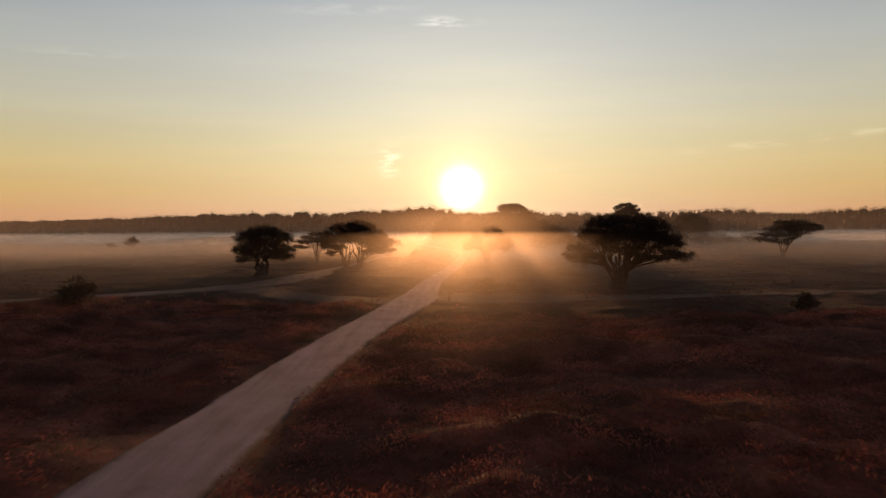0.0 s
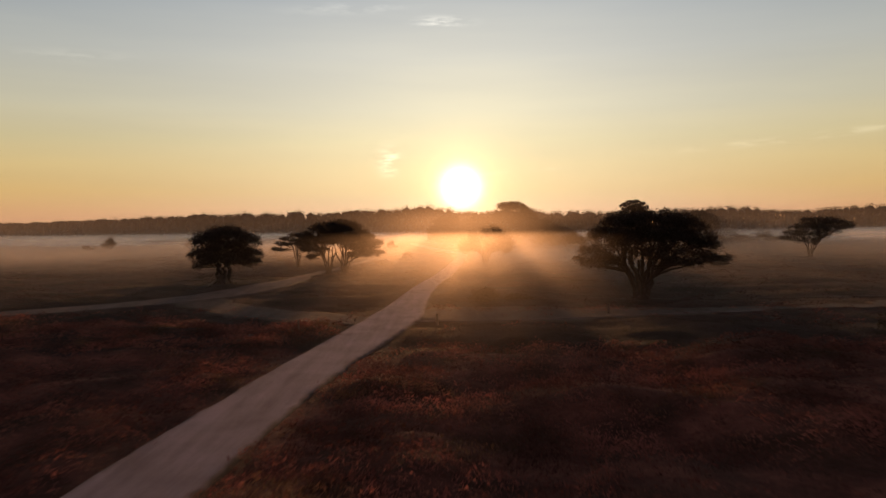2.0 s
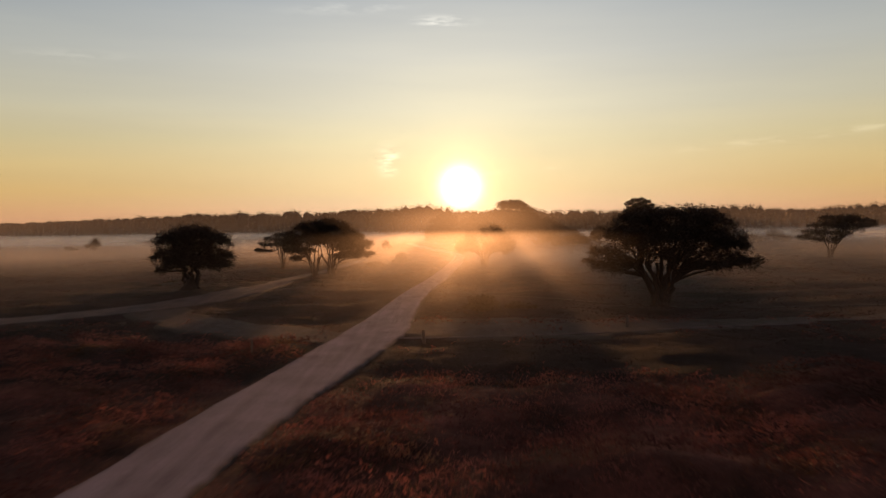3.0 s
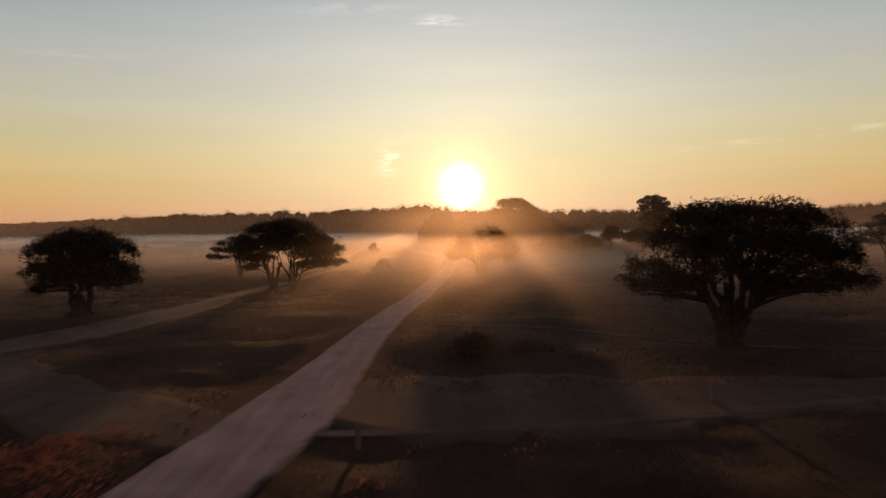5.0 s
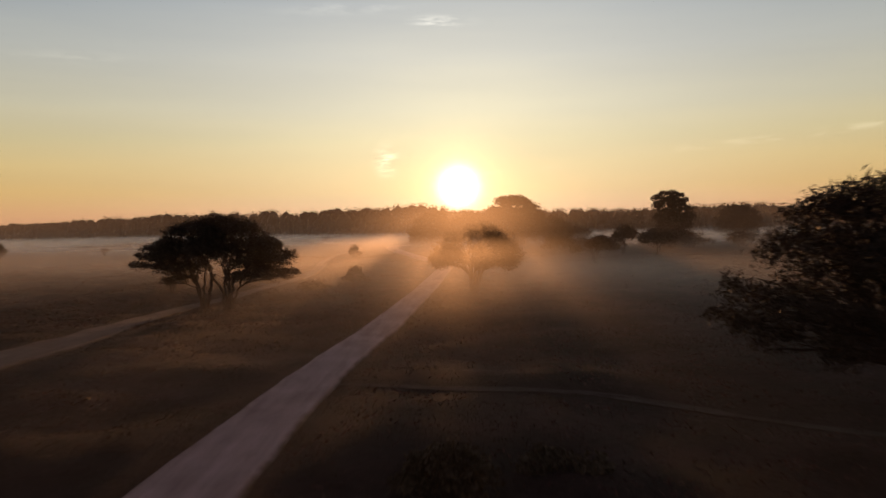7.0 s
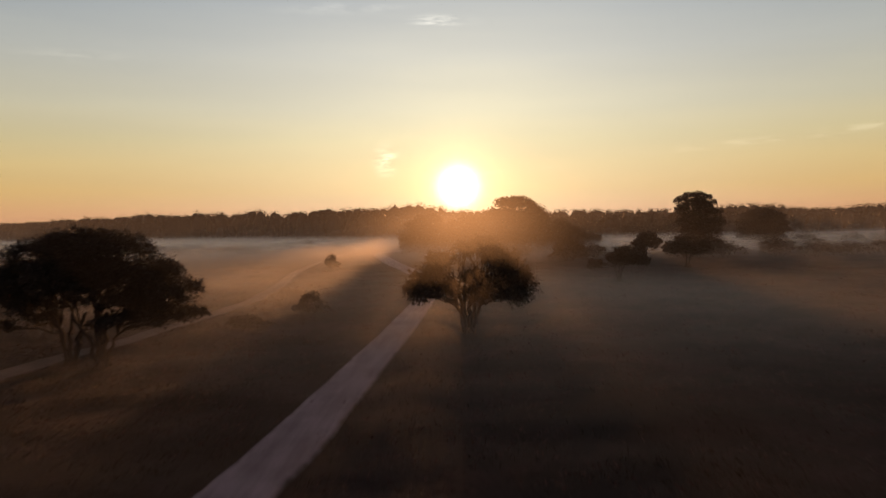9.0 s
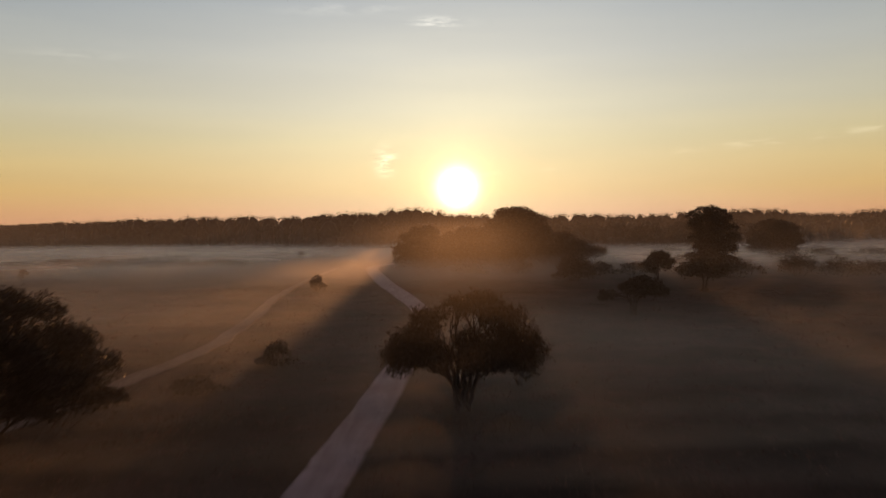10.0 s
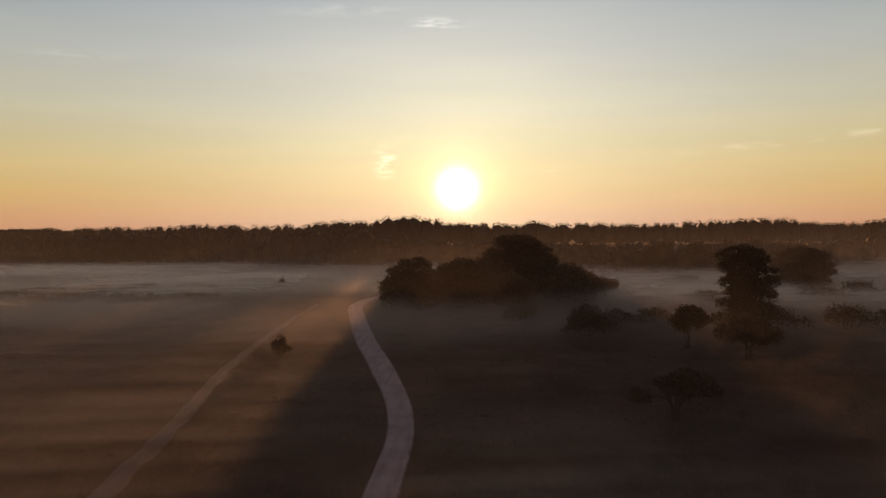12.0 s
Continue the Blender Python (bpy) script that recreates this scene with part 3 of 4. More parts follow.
tree("heath_tree", "broad dark spreading tree on many crooked stems", "tree", (18.1, 80.7),
     [(-4.5, 4.1, 1.15, 0.85), (-4.8, 3.1, 0.65, 0.35), (-3.2, 5.5, 1.4, 1.1), (-2.0, 6.8, 1.6, 0.9), (-0.2, 7.1, 1.5, 0.8), (2.0, 7.1, 1.7, 0.8),
      (3.8, 6.5, 1.4, 0.95), (0.7, 5.5, 1.8, 1.2), (3.0, 5.3, 1.8, 1.2), (5.0, 5.1, 1.4, 1.05), (6.1, 4.5, 1.1, 0.85), (7.3, 3.5, 0.9, 0.5),
      (4.3, 3.3, 0.8, 0.35), (1.9, 4.1, 1.3, 0.7), (-0.4, 4.0, 0.8, 0.5), (-2.9, 3.6, 0.9, 0.55), (2.7, 3.4, 0.9, 0.5), (-1.5, 5.0, 1.3, 0.9), (5.9, 3.7, 0.8, 0.4), (-5.3, 3.6, 0.6, 0.4)],
     4.6, 10, 0.36, 0.40, 70000, LEAF_PINE, 0.125, 11, aspect=0.26)
tree("heath_tree", "round-crowned dark tree on a thick forked trunk", "tree", (-22.0, 90.9),
     [(0.4, 4.9, 2.0, 1.05), (-1.7, 4.3, 1.4, 1.0), (2.5, 4.3, 1.4, 0.95), (-2.6, 2.9, 1.0, 0.85), (3.1, 2.9, 1.0, 0.75), (0.2, 3.4, 1.8, 0.95), (-2.3, 2.0, 0.6, 0.3), (-1.3, 2.6, 1.2, 0.7), (1.5, 2.6, 1.2, 0.7), (2.9, 2.2, 0.7, 0.4)],
     3.2, 4, 0.42, 1.0, 45000, LEAF_PINE, 0.125, 12, aspect=0.28)
tree("heath_tree", "spreading many-stemmed tree glowing at its edge", "tree", (-13.4, 120.3),
     [(0.9, 6.3, 1.6, 1.0), (-1.1, 6.6, 1.5, 0.9), (2.6, 5.1, 1.3, 0.95), (4.2, 4.2, 1.1, 0.75), (4.7, 2.8, 0.9, 0.45), (3.1, 2.9, 1.1, 0.5),
      (0.4, 4.6, 1.6, 0.9), (-2.1, 5.1, 1.3, 0.9), (1.1, 2.7, 0.9, 0.4), (-0.6, 7.0, 1.2, 0.6), (3.4, 3.8, 1.2, 0.8), (1.8, 3.7, 1.2, 0.7), (3.4, 5.0, 0.9, 0.6)],
     3.6, 6, 0.22, 0.4, 48000, LEAF_PINE, 0.13, 13, aspect=0.28)
tree("heath_tree", "many-stemmed dark tree growing into its neighbour", "tree", (-16.0, 122.2),
     [(-1.0, 6.5, 1.4, 0.9), (-2.7, 4.9, 1.3, 0.8), (-0.7, 5.0, 1.4, 0.9), (-3.3, 3.7, 0.9, 0.45), (-1.5, 3.5, 1.0, 0.5), (0.9, 5.6, 1.2, 0.8), (-3.9, 4.3, 0.9, 0.7), (-3.3, 5.5, 0.9, 0.6), (-2.6, 2.6, 0.8, 0.4)],
     3.2, 5, 0.20, 0.4, 36000, LEAF_PINE, 0.13, 14, aspect=0.28)
tree("heath_tree", "slender thinly leaved tree with bare fanning branches", "tree", (-22.5, 133.0),
     [(-0.9, 5.0, 0.8, 0.4), (-2.0, 4.5, 0.8, 0.4), (-2.9, 3.7, 0.7, 0.4), (-3.6, 2.9, 0.7, 0.35), (0.4, 5.1, 0.8, 0.4), (1.5, 4.6, 0.8, 0.45), (2.3, 3.8, 0.7, 0.4),
      (2.9, 3.0, 0.6, 0.35), (-1.6, 3.7, 0.7, 0.35), (0.7, 4.0, 0.8, 0.35), (-0.4, 4.2, 0.8, 0.35), (-2.4, 2.8, 0.6, 0.3), (1.7, 3.1, 0.6, 0.3)],
     2.2, 9, 0.11, 0.25, 8200, LEAF_PINE, 0.13, 15, hollow=0.2, aspect=0.35)
tree("heath_tree", "flat-topped tree standing deep in mist", "tree", (64.0, 146.0),
     [(-2.0, 3.9, 1.5, 0.7), (-4.2, 3.3, 1.1, 0.45), (-3.2, 4.3, 1.0, 0.45), (1.0, 5.2, 2.0, 0.9), (3.0, 6.2, 1.9, 0.8), (5.2, 5.9, 1.5, 0.55), (6.6, 5.3, 1.0, 0.4), (0.4, 6.3, 1.6, 0.7),
      (-1.4, 5.2, 1.5, 0.7), (3.6, 4.8, 1.5, 0.7), (1.6, 3.9, 1.5, 0.6), (-0.6, 2.9, 1.3, 0.5)],
     3.6, 5, 0.22, 0.5, 19000, LEAF_PINE, 0.16, 16, aspect=0.35)
tree("heath_tree", "low wide-crowned tree beside the path", "tree", (6.7, 127.0),
     [(-3.4, 2.7, 0.85, 0.65), (-2.7, 3.5, 1.0, 0.75), (-1.7, 4.5, 1.0, 0.8), (-0.2, 5.4, 0.8, 0.45), (1.0, 5.6, 0.9, 0.5), (2.1, 4.6, 1.1, 0.9), (3.0, 3.5, 1.0, 0.95),
      (3.2, 2.4, 0.8, 0.55), (2.0, 2.9, 1.1, 0.8), (0.3, 3.3, 1.0, 0.8), (-1.4, 2.9, 0.8, 0.6), (3.1, 2.8, 1.2, 1.0), (-2.9, 2.9, 1.05, 0.85), (0.5, 2.5, 0.9, 0.6)],
     2.0, 7, 0.22, 0.35, 34000, LEAF_OAK, 0.125, 17, aspect=0.32, twigs=12, hollow=0.3)
tree("heath_tree", "small leaning tree with a low side limb", "tree", (25.3, 167.0),
     [(0.3, 2.5, 1.0, 0.6), (1.7, 2.9, 1.2, 0.7), (1.0, 3.5, 1.0, 0.45), (2.6, 2.4, 0.9, 0.5), (-0.6, 2.8, 0.8, 0.5), (0.2, 3.3, 0.8, 0.4), (-2.8, 2.2, 0.7, 0.45), (-3.3, 1.8, 0.5, 0.3)],
     1.9, 5, 0.16, 0.3, 14000, LEAF_OAK, 0.14, 18, aspect=0.4)
tree("heath_tree", "small dark tree on a pair of stems", "tree", (41.9, 194.4),
     [(-2.2, 3.0, 1.4, 0.9), (0.2, 3.8, 1.8, 0.9), (2.2, 3.2, 1.4, 0.9), (0.8, 2.6, 1.6, 0.6)], 2.6, 2, 0.22, 0.4, 11700, LEAF_OAK, 0.18, 19)
tree("heath_tree", "small round tree among low scrub", "tree", (38.0, 204.0),
     [(-0.8, 3.2, 1.3, 1.0), (0.9, 3.7, 1.5, 1.1), (0.2, 4.6, 1.2, 0.7)], 2.0, 3, 0.16, 0.5, 8450, LEAF_OAK, 0.18, 20)
tree("pine_tree", "tall ragged pine with an open flat top", "tree", (52.0, 222.0),
     [(-2.9, 10.7, 0.9, 0.6), (-1.4, 11.4, 1.0, 0.7), (0.5, 11.7, 1.0, 0.65), (2.1, 11.1, 1.0, 0.7), (3.4, 10.2, 0.8, 0.6), (0.3, 10.5, 1.3, 0.7), (-2.4, 9.7, 0.8, 0.6), (-0.9, 9.8, 1.4, 0.8), (1.4, 10.1, 1.5, 0.8),
      (-2.4, 8.9, 1.2, 0.9), (1.8, 9.2, 1.5, 1.0), (3.6, 8.2, 1.4, 1.0), (0.0, 7.6, 1.6, 1.2), (4.3, 6.6, 1.3, 1.0), (-2.3, 6.6, 1.3, 1.0), (1.6, 6.2, 1.8, 1.3),
      (-0.6, 4.8, 1.8, 1.3), (3.2, 4.6, 1.7, 1.3), (0.5, 3.2, 2.1, 1.0), (-2.2, 3.4, 1.4, 0.8), (3.0, 2.8, 1.8, 0.9), (0.8, 1.7, 2.4, 1.0)],
     3.4, 3, 0.28, 1.2, 34000, LEAF_PINE, 0.20, 21, aspect=0.4)
tree("round_tree", "dense rounded dark tree at the heath edge", "tree", (90.7, 285.0),
     [(-0.4, 9.0, 2.2, 1.0), (1.8, 8.6, 2.0, 1.0), (-2.4, 7.9, 2.3, 1.2), (3.4, 7.4, 2.3, 1.2), (-4.4, 6.0, 2.2, 1.2), (5.0, 5.6, 2.2, 1.2), (0.0, 6.4, 3.4, 1.6), (6.2, 4.0, 1.5, 0.7),
      (-4.8, 4.0, 2.0, 1.0), (-2.0, 4.4, 2.8, 1.2), (2.4, 4.2, 3.0, 1.2), (-3.6, 2.2, 2.4, 1.1), (0.4, 2.2, 3.0, 1.2), (3.6, 2.0, 2.4, 1.1)], 5.0, 4, 0.36, 1.0, 42000, LEAF_OAK, 0.22, 22)


def dome(seed, w, h, low, n):
    """Outline pads of a full round crown w wide and h high that starts low metres up."""
    r = random.Random(seed)
    out = []
    for k in range(n):
        f = (k + 0.5) / n * 2 - 1
        arch = math.sqrt(1 - 0.75 * f * f) * r.uniform(0.88, 1.03)
        hw = w * r.uniform(0.10, 0.16) * (7 / n) ** 0.5
        out.append((f * (w / 2 - hw * 0.8), low + (h - low) * arch - hw * 0.75, hw, hw * 0.72))
        if abs(f) < 0.9:
            hw *= 1.25
            out.append((f * (w / 2 - hw * 0.7), low + (h - low) * arch * 0.58, hw, hw * 0.8))
            out.append((f * (w / 2 - hw * r.uniform(0.5, 1.2)), low + (h - low) * arch * 0.24, hw, hw * 0.8))
    return out


OAKS = "oaks in the clump beside the path"
tree("oak_tree", "broad full-crowned oak where the path bends", "tree", (1.2, 256.0), dome(31, 13.0, 9.4, 0.4, 9), 5.6, 4, 0.34, 0.9, 33800, LEAF_HAZED, 0.28, 31, group=OAKS)
tree("oak_tree", "broad full-crowned oak within the clump", "tree", (12.0, 262.0), dome(32, 16.0, 9.4, 0.4, 9), 6.0, 4, 0.36, 1.0, 36400, LEAF_HAZED, 0.30, 32, group=OAKS)
tree("oak_tree", "tallest domed oak of the clump", "tree", (23.0, 270.0), dome(33, 18.5, 13.7, 0.5, 9), 7.4, 5, 0.46, 1.3, 52000, LEAF_HAZED, 0.31, 33, group=OAKS)
tree("oak_tree", "low full oak before the tallest one", "tree", (19.0, 254.0), dome(36, 12.0, 7.0, 0.2, 5), 5.0, 4, 0.28, 0.8, 23400, LEAF_HAZED, 0.28, 36, group=OAKS)
tree("oak_tree", "low spreading oak at the clump's edge", "tree", (33.5, 264.0), dome(34, 13.0, 7.6, 0.3, 5), 5.0, 4, 0.28, 0.7, 26000, LEAF_HAZED, 0.28, 34, group=OAKS)
tree("oak_tree", "small bare-limbed tree in pale mist", "tree", (42.0, 271.0), dome(35, 6.5, 4.2, 1.6, 4), 2.2, 5, 0.15, 0.4, 3900, LEAF_HAZED, 0.22, 35, hollow=0.2)

# ---- scrub ----


def bush(label, at, w, h, seed, leaves=2600, size=0.10, leaf=LEAF_SHRUB, name="bush", group=""):
    """A low shrub: thin stems out of the ground under lumpy foliage."""
    rng, r = np.random.default_rng(seed), random.Random(seed)
    base = new(name)
    base.location = (at[0], at[1], height(*at) - 0.04)
    tagged(base, label, "bush", group)
    pads = []
    for k in range(6):
        f = r.uniform(-1, 1)
        g = r.uniform(-1, 1)
        top = h * (1 - 0.45 * f * f) * r.uniform(0.55, 1.0)
        pads.append((f * w * 0.34, g * w * 0.25, top * 0.6, w * r.uniform(0.16, 0.24), w * r.uniform(0.16, 0.24), top * 0.45))
    pads.append((0, 0, h * 0.55, w * 0.28, w * 0.26, h * 0.48))
    bits = []
    for p in pads:
        for _ in range(3):
            a = Vector((p[0] * 0.3 + r.uniform(-0.1, 0.1), p[1] * 0.3 + r.uniform(-0.1, 0.1), -0.1))
            line = bent(r, a, Vector((p[0] + r.uniform(-0.3, 0.3) * p[3], p[1], p[2] + p[5] * 0.4)), 0.6, 0.06, 5)
            bits.append(tube(line, [0.035 * (1 - 0.8 * i / 5) for i in range(6)], 4))
    v, f = gather(bits)
    tagged(mesh_object("stem_growth", v, f, BARK, base), kind="stuff")
    v, f = pad_leaves(rng, pads, leaves, size, 0.5, hollow=0.3)
    tagged(mesh_object("foliage", v, f, leaf, base), kind="stuff")
    return base


bush("dark rounded shrub standing in the heather", (-28.9, 59.6), 4.2, 2.3, 41, 4600)
bush("small dark shrub standing in the heather", (26.0, 55.8), 2.6, 1.3, 42)
bush("low dark shrub on the heath edge", (4.1, 76.0), 3.0, 1.25, 43, 3600)
bush("low dark shrub on the heath edge", (6.9, 78.2), 2.4, 0.6, 44)
bush("low shrub half hidden in mist", (-5.6, 140.5), 2.8, 1.7, 45)
bush("low wide shrub beside the path", (-9.0, 133.0), 4.6, 0.9, 46)
bush("rounded dark shrub alone on the heath", (-12.6, 199.5), 3.1, 2.3, 47, 3600, 0.12)
bush("small dark shrub in far mist", (-33.5, 301.0), 2.6, 2.4, 48, 1800, 0.16)
bush("dark shrub rising from far mist", (-91.0, 222.0), 4.5, 3.2, 49, 2600, 0.16)
bush("low dark shrub in far mist", (-97.0, 221.0), 4.0, 1.4, 50, 1600, 0.16)
bush("low dark shrub in far mist", (-73.0, 232.0), 2.4, 1.9, 51, 1400, 0.16)
bush("dense dark shrub before the oaks", (26.8, 213.0), 7.0, 4.6, 52, 6500, 0.18)
bush("dense dark shrub before the oaks", (20.5, 232.0), 8.0, 2.2, 53, 5000, 0.18)
bush("dense dark shrub before the oaks", (11.0, 236.0), 8.0, 1.6, 54, 5000, 0.18)
bush("dense dark shrub before the oaks", (3.0, 246.0), 6.0, 1.8, 55, 4000, 0.18)
SCRUB = "dark scrub strips on the heath"
rs = random.Random(5)
for x, y, w, h in [(33, 222, 7, 1.6), (40, 226, 8, 1.5), (48, 216, 8, 2.0), (56, 217, 9, 2.4), (64, 216, 9, 2.6), (72, 219, 9, 2.3), (80, 222, 9, 2.0), (89, 226, 9, 1.8),
                   (84, 262, 10, 2.0), (95, 266, 10, 2.2), (107, 272, 10, 2.0), (120, 280, 11, 2.2), (60, 262, 9, 1.4), (70, 300, 10, 1.6), (86, 310, 11, 1.6),
                   (-44, 312, 17, 1.12), (-54, 296, 17, 1.12), (-64, 290, 17, 1.28), (-75, 288, 17, 1.20), (-86, 287, 16, 1.12), (-98, 288, 14, 0.6), (-30, 322, 14, 0.6), (-118, 287, 4, 1.6),
                   (-92, 268, 15, 1.33), (-83, 269, 15, 1.52), (-74, 268, 15, 1.42), (-65, 267, 15, 1.61), (-56, 268, 15, 1.33), (-48, 270, 15, 1.14)]:
    bush("low strip of dark heath scrub", (x + rs.uniform(-1, 1), y + rs.uniform(-2, 2)), w * 1.15, h * 1.5, 100 + int(x) + int(y), 2600, 0.2, group=SCRUB)

# ---- far woodland ----


def core(x, y, low, w, half):
    """The lumpy heart of one far crown."""
    verts, faces = [], []
    for j, up in enumerate((-0.95, -0.5, 0.0, 0.45, 0.8, 0.98)):
        for i in range(8):
            a = math.pi * i / 4 + j * 0.3
            r = math.sqrt(1 - up * up) * (1 + 0.45 * noise.noise((x + 1.6 * math.cos(a), y + 1.6 * math.sin(a), up * 2.5)))
            verts.append((x + w * r * math.cos(a), y + w * r * math.sin(a), low + half + half * up * (1 + 0.12 * noise.noise((x + 2 * math.cos(a), y, 2 * math.sin(a))))))
    for j in range(5):
        for i in range(8):
            k = (i + 1) % 8
            faces.append((j * 8 + i, j * 8 + k, (j + 1) * 8 + k, (j + 1) * 8 + i))
    faces.append(tuple(range(40, 48)))
    return verts, faces


def woodland(name, label, front, depth, spacing, rise, seed, leaf, pines=0.25, leaves=150, under=True):
    """A wood seen from far off: rows of lumpy crowns and stems behind a front line of (x, y)."""
    rng, r = np.random.default_rng(seed), random.Random(seed)
    cs, ns, trunks, cores, tops = [], [], [], [], []
    line = catmull([(x, y, 0) for x, y in front], spacing)
    for p in line:
        d = 0.0
        row = 0
        while d < depth:
            x, y = p.x + r.uniform(-1.0, 1.0) * spacing, p.y + d + r.uniform(-0.5, 0.5) * spacing
            swell = 1 + 0.20 * noise.noise((x / 70, y / 70, seed)) + 0.12 * noise.noise((x / 22, y / 22, 3.0))
            h = rise(x) * swell * r.uniform(0.80, 1.04) * (0.72 if row == 0 and r.random() < 0.4 else 1.0)
            w = h * r.uniform(0.20, 0.40)
            pine = r.random() < pines
            n = leaves if row < 2 else leaves // 6
            v = rng.normal(size=(n, 3))
            v /= np.linalg.norm(v, axis=1, keepdims=True)
            low = h * 0.04
            size_z = (h - low) * 0.52
            lump = 1 + 0.16 * np.sin(v[:, 0] * 5 + x) * np.sin(v[:, 2] * 4 + y) + 0.08 * np.sin(v[:, 0] * 9 + v[:, 2] * 8 + y)
            v[: n // 2, 2] = np.abs(v[: n // 2, 2])
            v *= (rng.uniform(0.72, 1.0, size=n) * lump)[:, None]
            v[:, 2] = np.sign(v[:, 2]) * np.abs(v[:, 2]) ** (0.75 if pine else 0.9)
            pos = v * np.array((w * (0.8 if pine else 1.05), w, size_z)) + np.array((x, y, low + size_z))
            cs.append(pos)
            ns.append(rng.normal(size=(n, 3)) + np.array((0, 0, 0.6)))
            cores.append(core(x, y, low, w * (0.62 if pine else 0.92), size_z * (0.9 if under else 0.84)))
            if row < 3:
                k = 9 if under else 16
                spot = rng.normal(size=(k, 3)) * np.array((w * 0.5, w * 0.5, h * 0.030)) + np.array((x, y, h * 0.925))
                spot[:, 2] -= h * 0.10 * (np.abs(spot[:, 0] - x) / w) ** 2
                tops.append(spot)
            if row < 2 and under:
                for _ in range(2):
                    lx, ly, lh = x + r.uniform(-0.5, 0.5) * spacing, y - r.uniform(0.0, 0.6) * spacing, h * r.uniform(0.2, 0.32)
                    d2 = rng.normal(size=(leaves // 4, 3))
                    d2 /= np.linalg.norm(d2, axis=1, keepdims=True)
                    cs.append(d2 * np.array((w * 0.8, w * 0.8, lh)) + np.array((lx, ly, lh * 0.9)))
                    ns.append(rng.normal(size=(leaves // 4, 3)) + np.array((0, 0, 0.6)))
                    cores.append(core(lx, ly, -0.1 * lh, w * 0.75, lh * 0.95))
            if row < 2:
                trunks.append(tube([Vector((x, y, -0.3)), Vector((x + r.uniform(-0.4, 0.4), y, h * 0.7))], [h * 0.016, h * 0.007], 4))
            d += spacing * r.uniform(0.9, 1.3) * (1 + row * 0.25)
            row += 1
    ns = np.vstack(ns)
    ns /= np.linalg.norm(ns, axis=1, keepdims=True)
    base = tagged(new(name), label, "woodland", kind="stuff")
    v, f = leaf_cloud(rng, np.vstack(cs), ns, 0.34, 0.8)
    mesh_object("canopy", v, f, leaf, base)
    tops = np.vstack(tops)
    up = rng.normal(size=tops.shape)
    up /= np.linalg.norm(up, axis=1, keepdims=True)
    v, f = leaf_cloud(rng, tops, up, 0.50 if under else 0.62, 0.7)
    mesh_object("treetops", v, f, leaf, base)
    v, f = gather(cores)
    mesh_object("inner_foliage", v, f, leaf, base, smooth=True)
    v, f = gather(trunks)
    mesh_object("trunk_growth", v, f, BARK, base)
    return base


def rise_at(x):
    return float(np.interp(x, [-700, -400, -220, -150, -45, -26, -19, 2, 10, 50, 120, 220, 400, 700], [9.5, 9.5, 10.5, 12.5, 13.0, 13.2, 11.0, 10.2, 10.0, 9.6, 9.8, 10.5, 12, 12]))


def far_rise(x):
    return float(np.interp(x, [-700, -330, -210, -120, -40, 60, 200, 420, 800], [13.8, 14.3, 16.4, 17.4, 21.3, 18.4, 16.9, 18.8, 19.3]))


def hump_rise(x):
    return float(np.interp(x, [-58, -48, -38, -26, -18], [13.5, 16.6, 17.6, 16.2, 13.5]))


woodland("woodland", "hazy wood of rounded crowns along the heath", [(-760, 900), (-560, 820), (-400, 690), (-290, 560), (-207, 490), (-150, 455), (-105, 437), (-33, 408), (30, 400)],
         22, 4.4, rise_at, 71, LEAF_FAR, 0.15)
woodland("woodland", "hazy pine wood along the heath", [(34, 392), (62, 352), (100, 358), (165, 392), (240, 420), (340, 440), (480, 470), (640, 520)],
         22, 4.2, rise_at, 72, LEAF_FAR, 0.6)
woodland("woodland", "far wood rising behind the heath", [(-900, 1350), (-620, 1150), (-420, 900), (-240, 720), (0, 680), (250, 690), (560, 720), (900, 800)], 13, 4.4, far_rise, 73, LEAF_FAR, 0.45, 90, False)
woodland("woodland", "domed stand of old trees within the far wood", [(-56, 500), (-46, 503), (-30, 503), (-18, 500)], 14, 4.4, hump_rise, 74, LEAF_FAR, 0.1, 120, False)
for k, (x, y, w, h) in enumerate([(-128, 421, 14, 9.5), (-146, 434, 10, 6.5), (-114, 424, 13, 11), (-166, 446, 11, 5.2), (-206, 470, 13, 9), (86, 345, 14, 10), (72, 344, 12, 9)]):
    tree("edge_tree", "rounded tree at the edge of the far wood", "tree", (x, y), dome(80 + k, w, h, 0.8, 5), w * 0.4, 3, 0.25, 0.8, 5000, LEAF_FAR, 0.42, 80 + k, twigs=2, group="trees at the wood's edge")

# ---- far spire ----


def spire(at, rise):
    """The slender top of a church tower standing above the far trees."""
    base = tagged(new("church_spire"), "slender dark church spire above the far wood", "church tower")
    base.location = (at[0], at[1], 0.0)
    v, f = tube([Vector((0, 0, -0.5)), Vector((0, 0, rise * 0.80))], [1.5, 1.4], 4)
    mesh_object("tower", v, f, STONE, base)
    v, f = tube([Vector((0, 0, rise * 0.79)), Vector((0, 0, rise * 0.83)), Vector((0, 0, rise * 0.97))], [1.55, 1.0, 0.10], 8)
    mesh_object("roof", v, f, SLATE, base)
    v, f = tube([Vector((0, 0, rise * 0.96)), Vector((0, 0, rise))], [0.10, 0.07], 5)
    mesh_object("finial", v, f, SLATE, base)


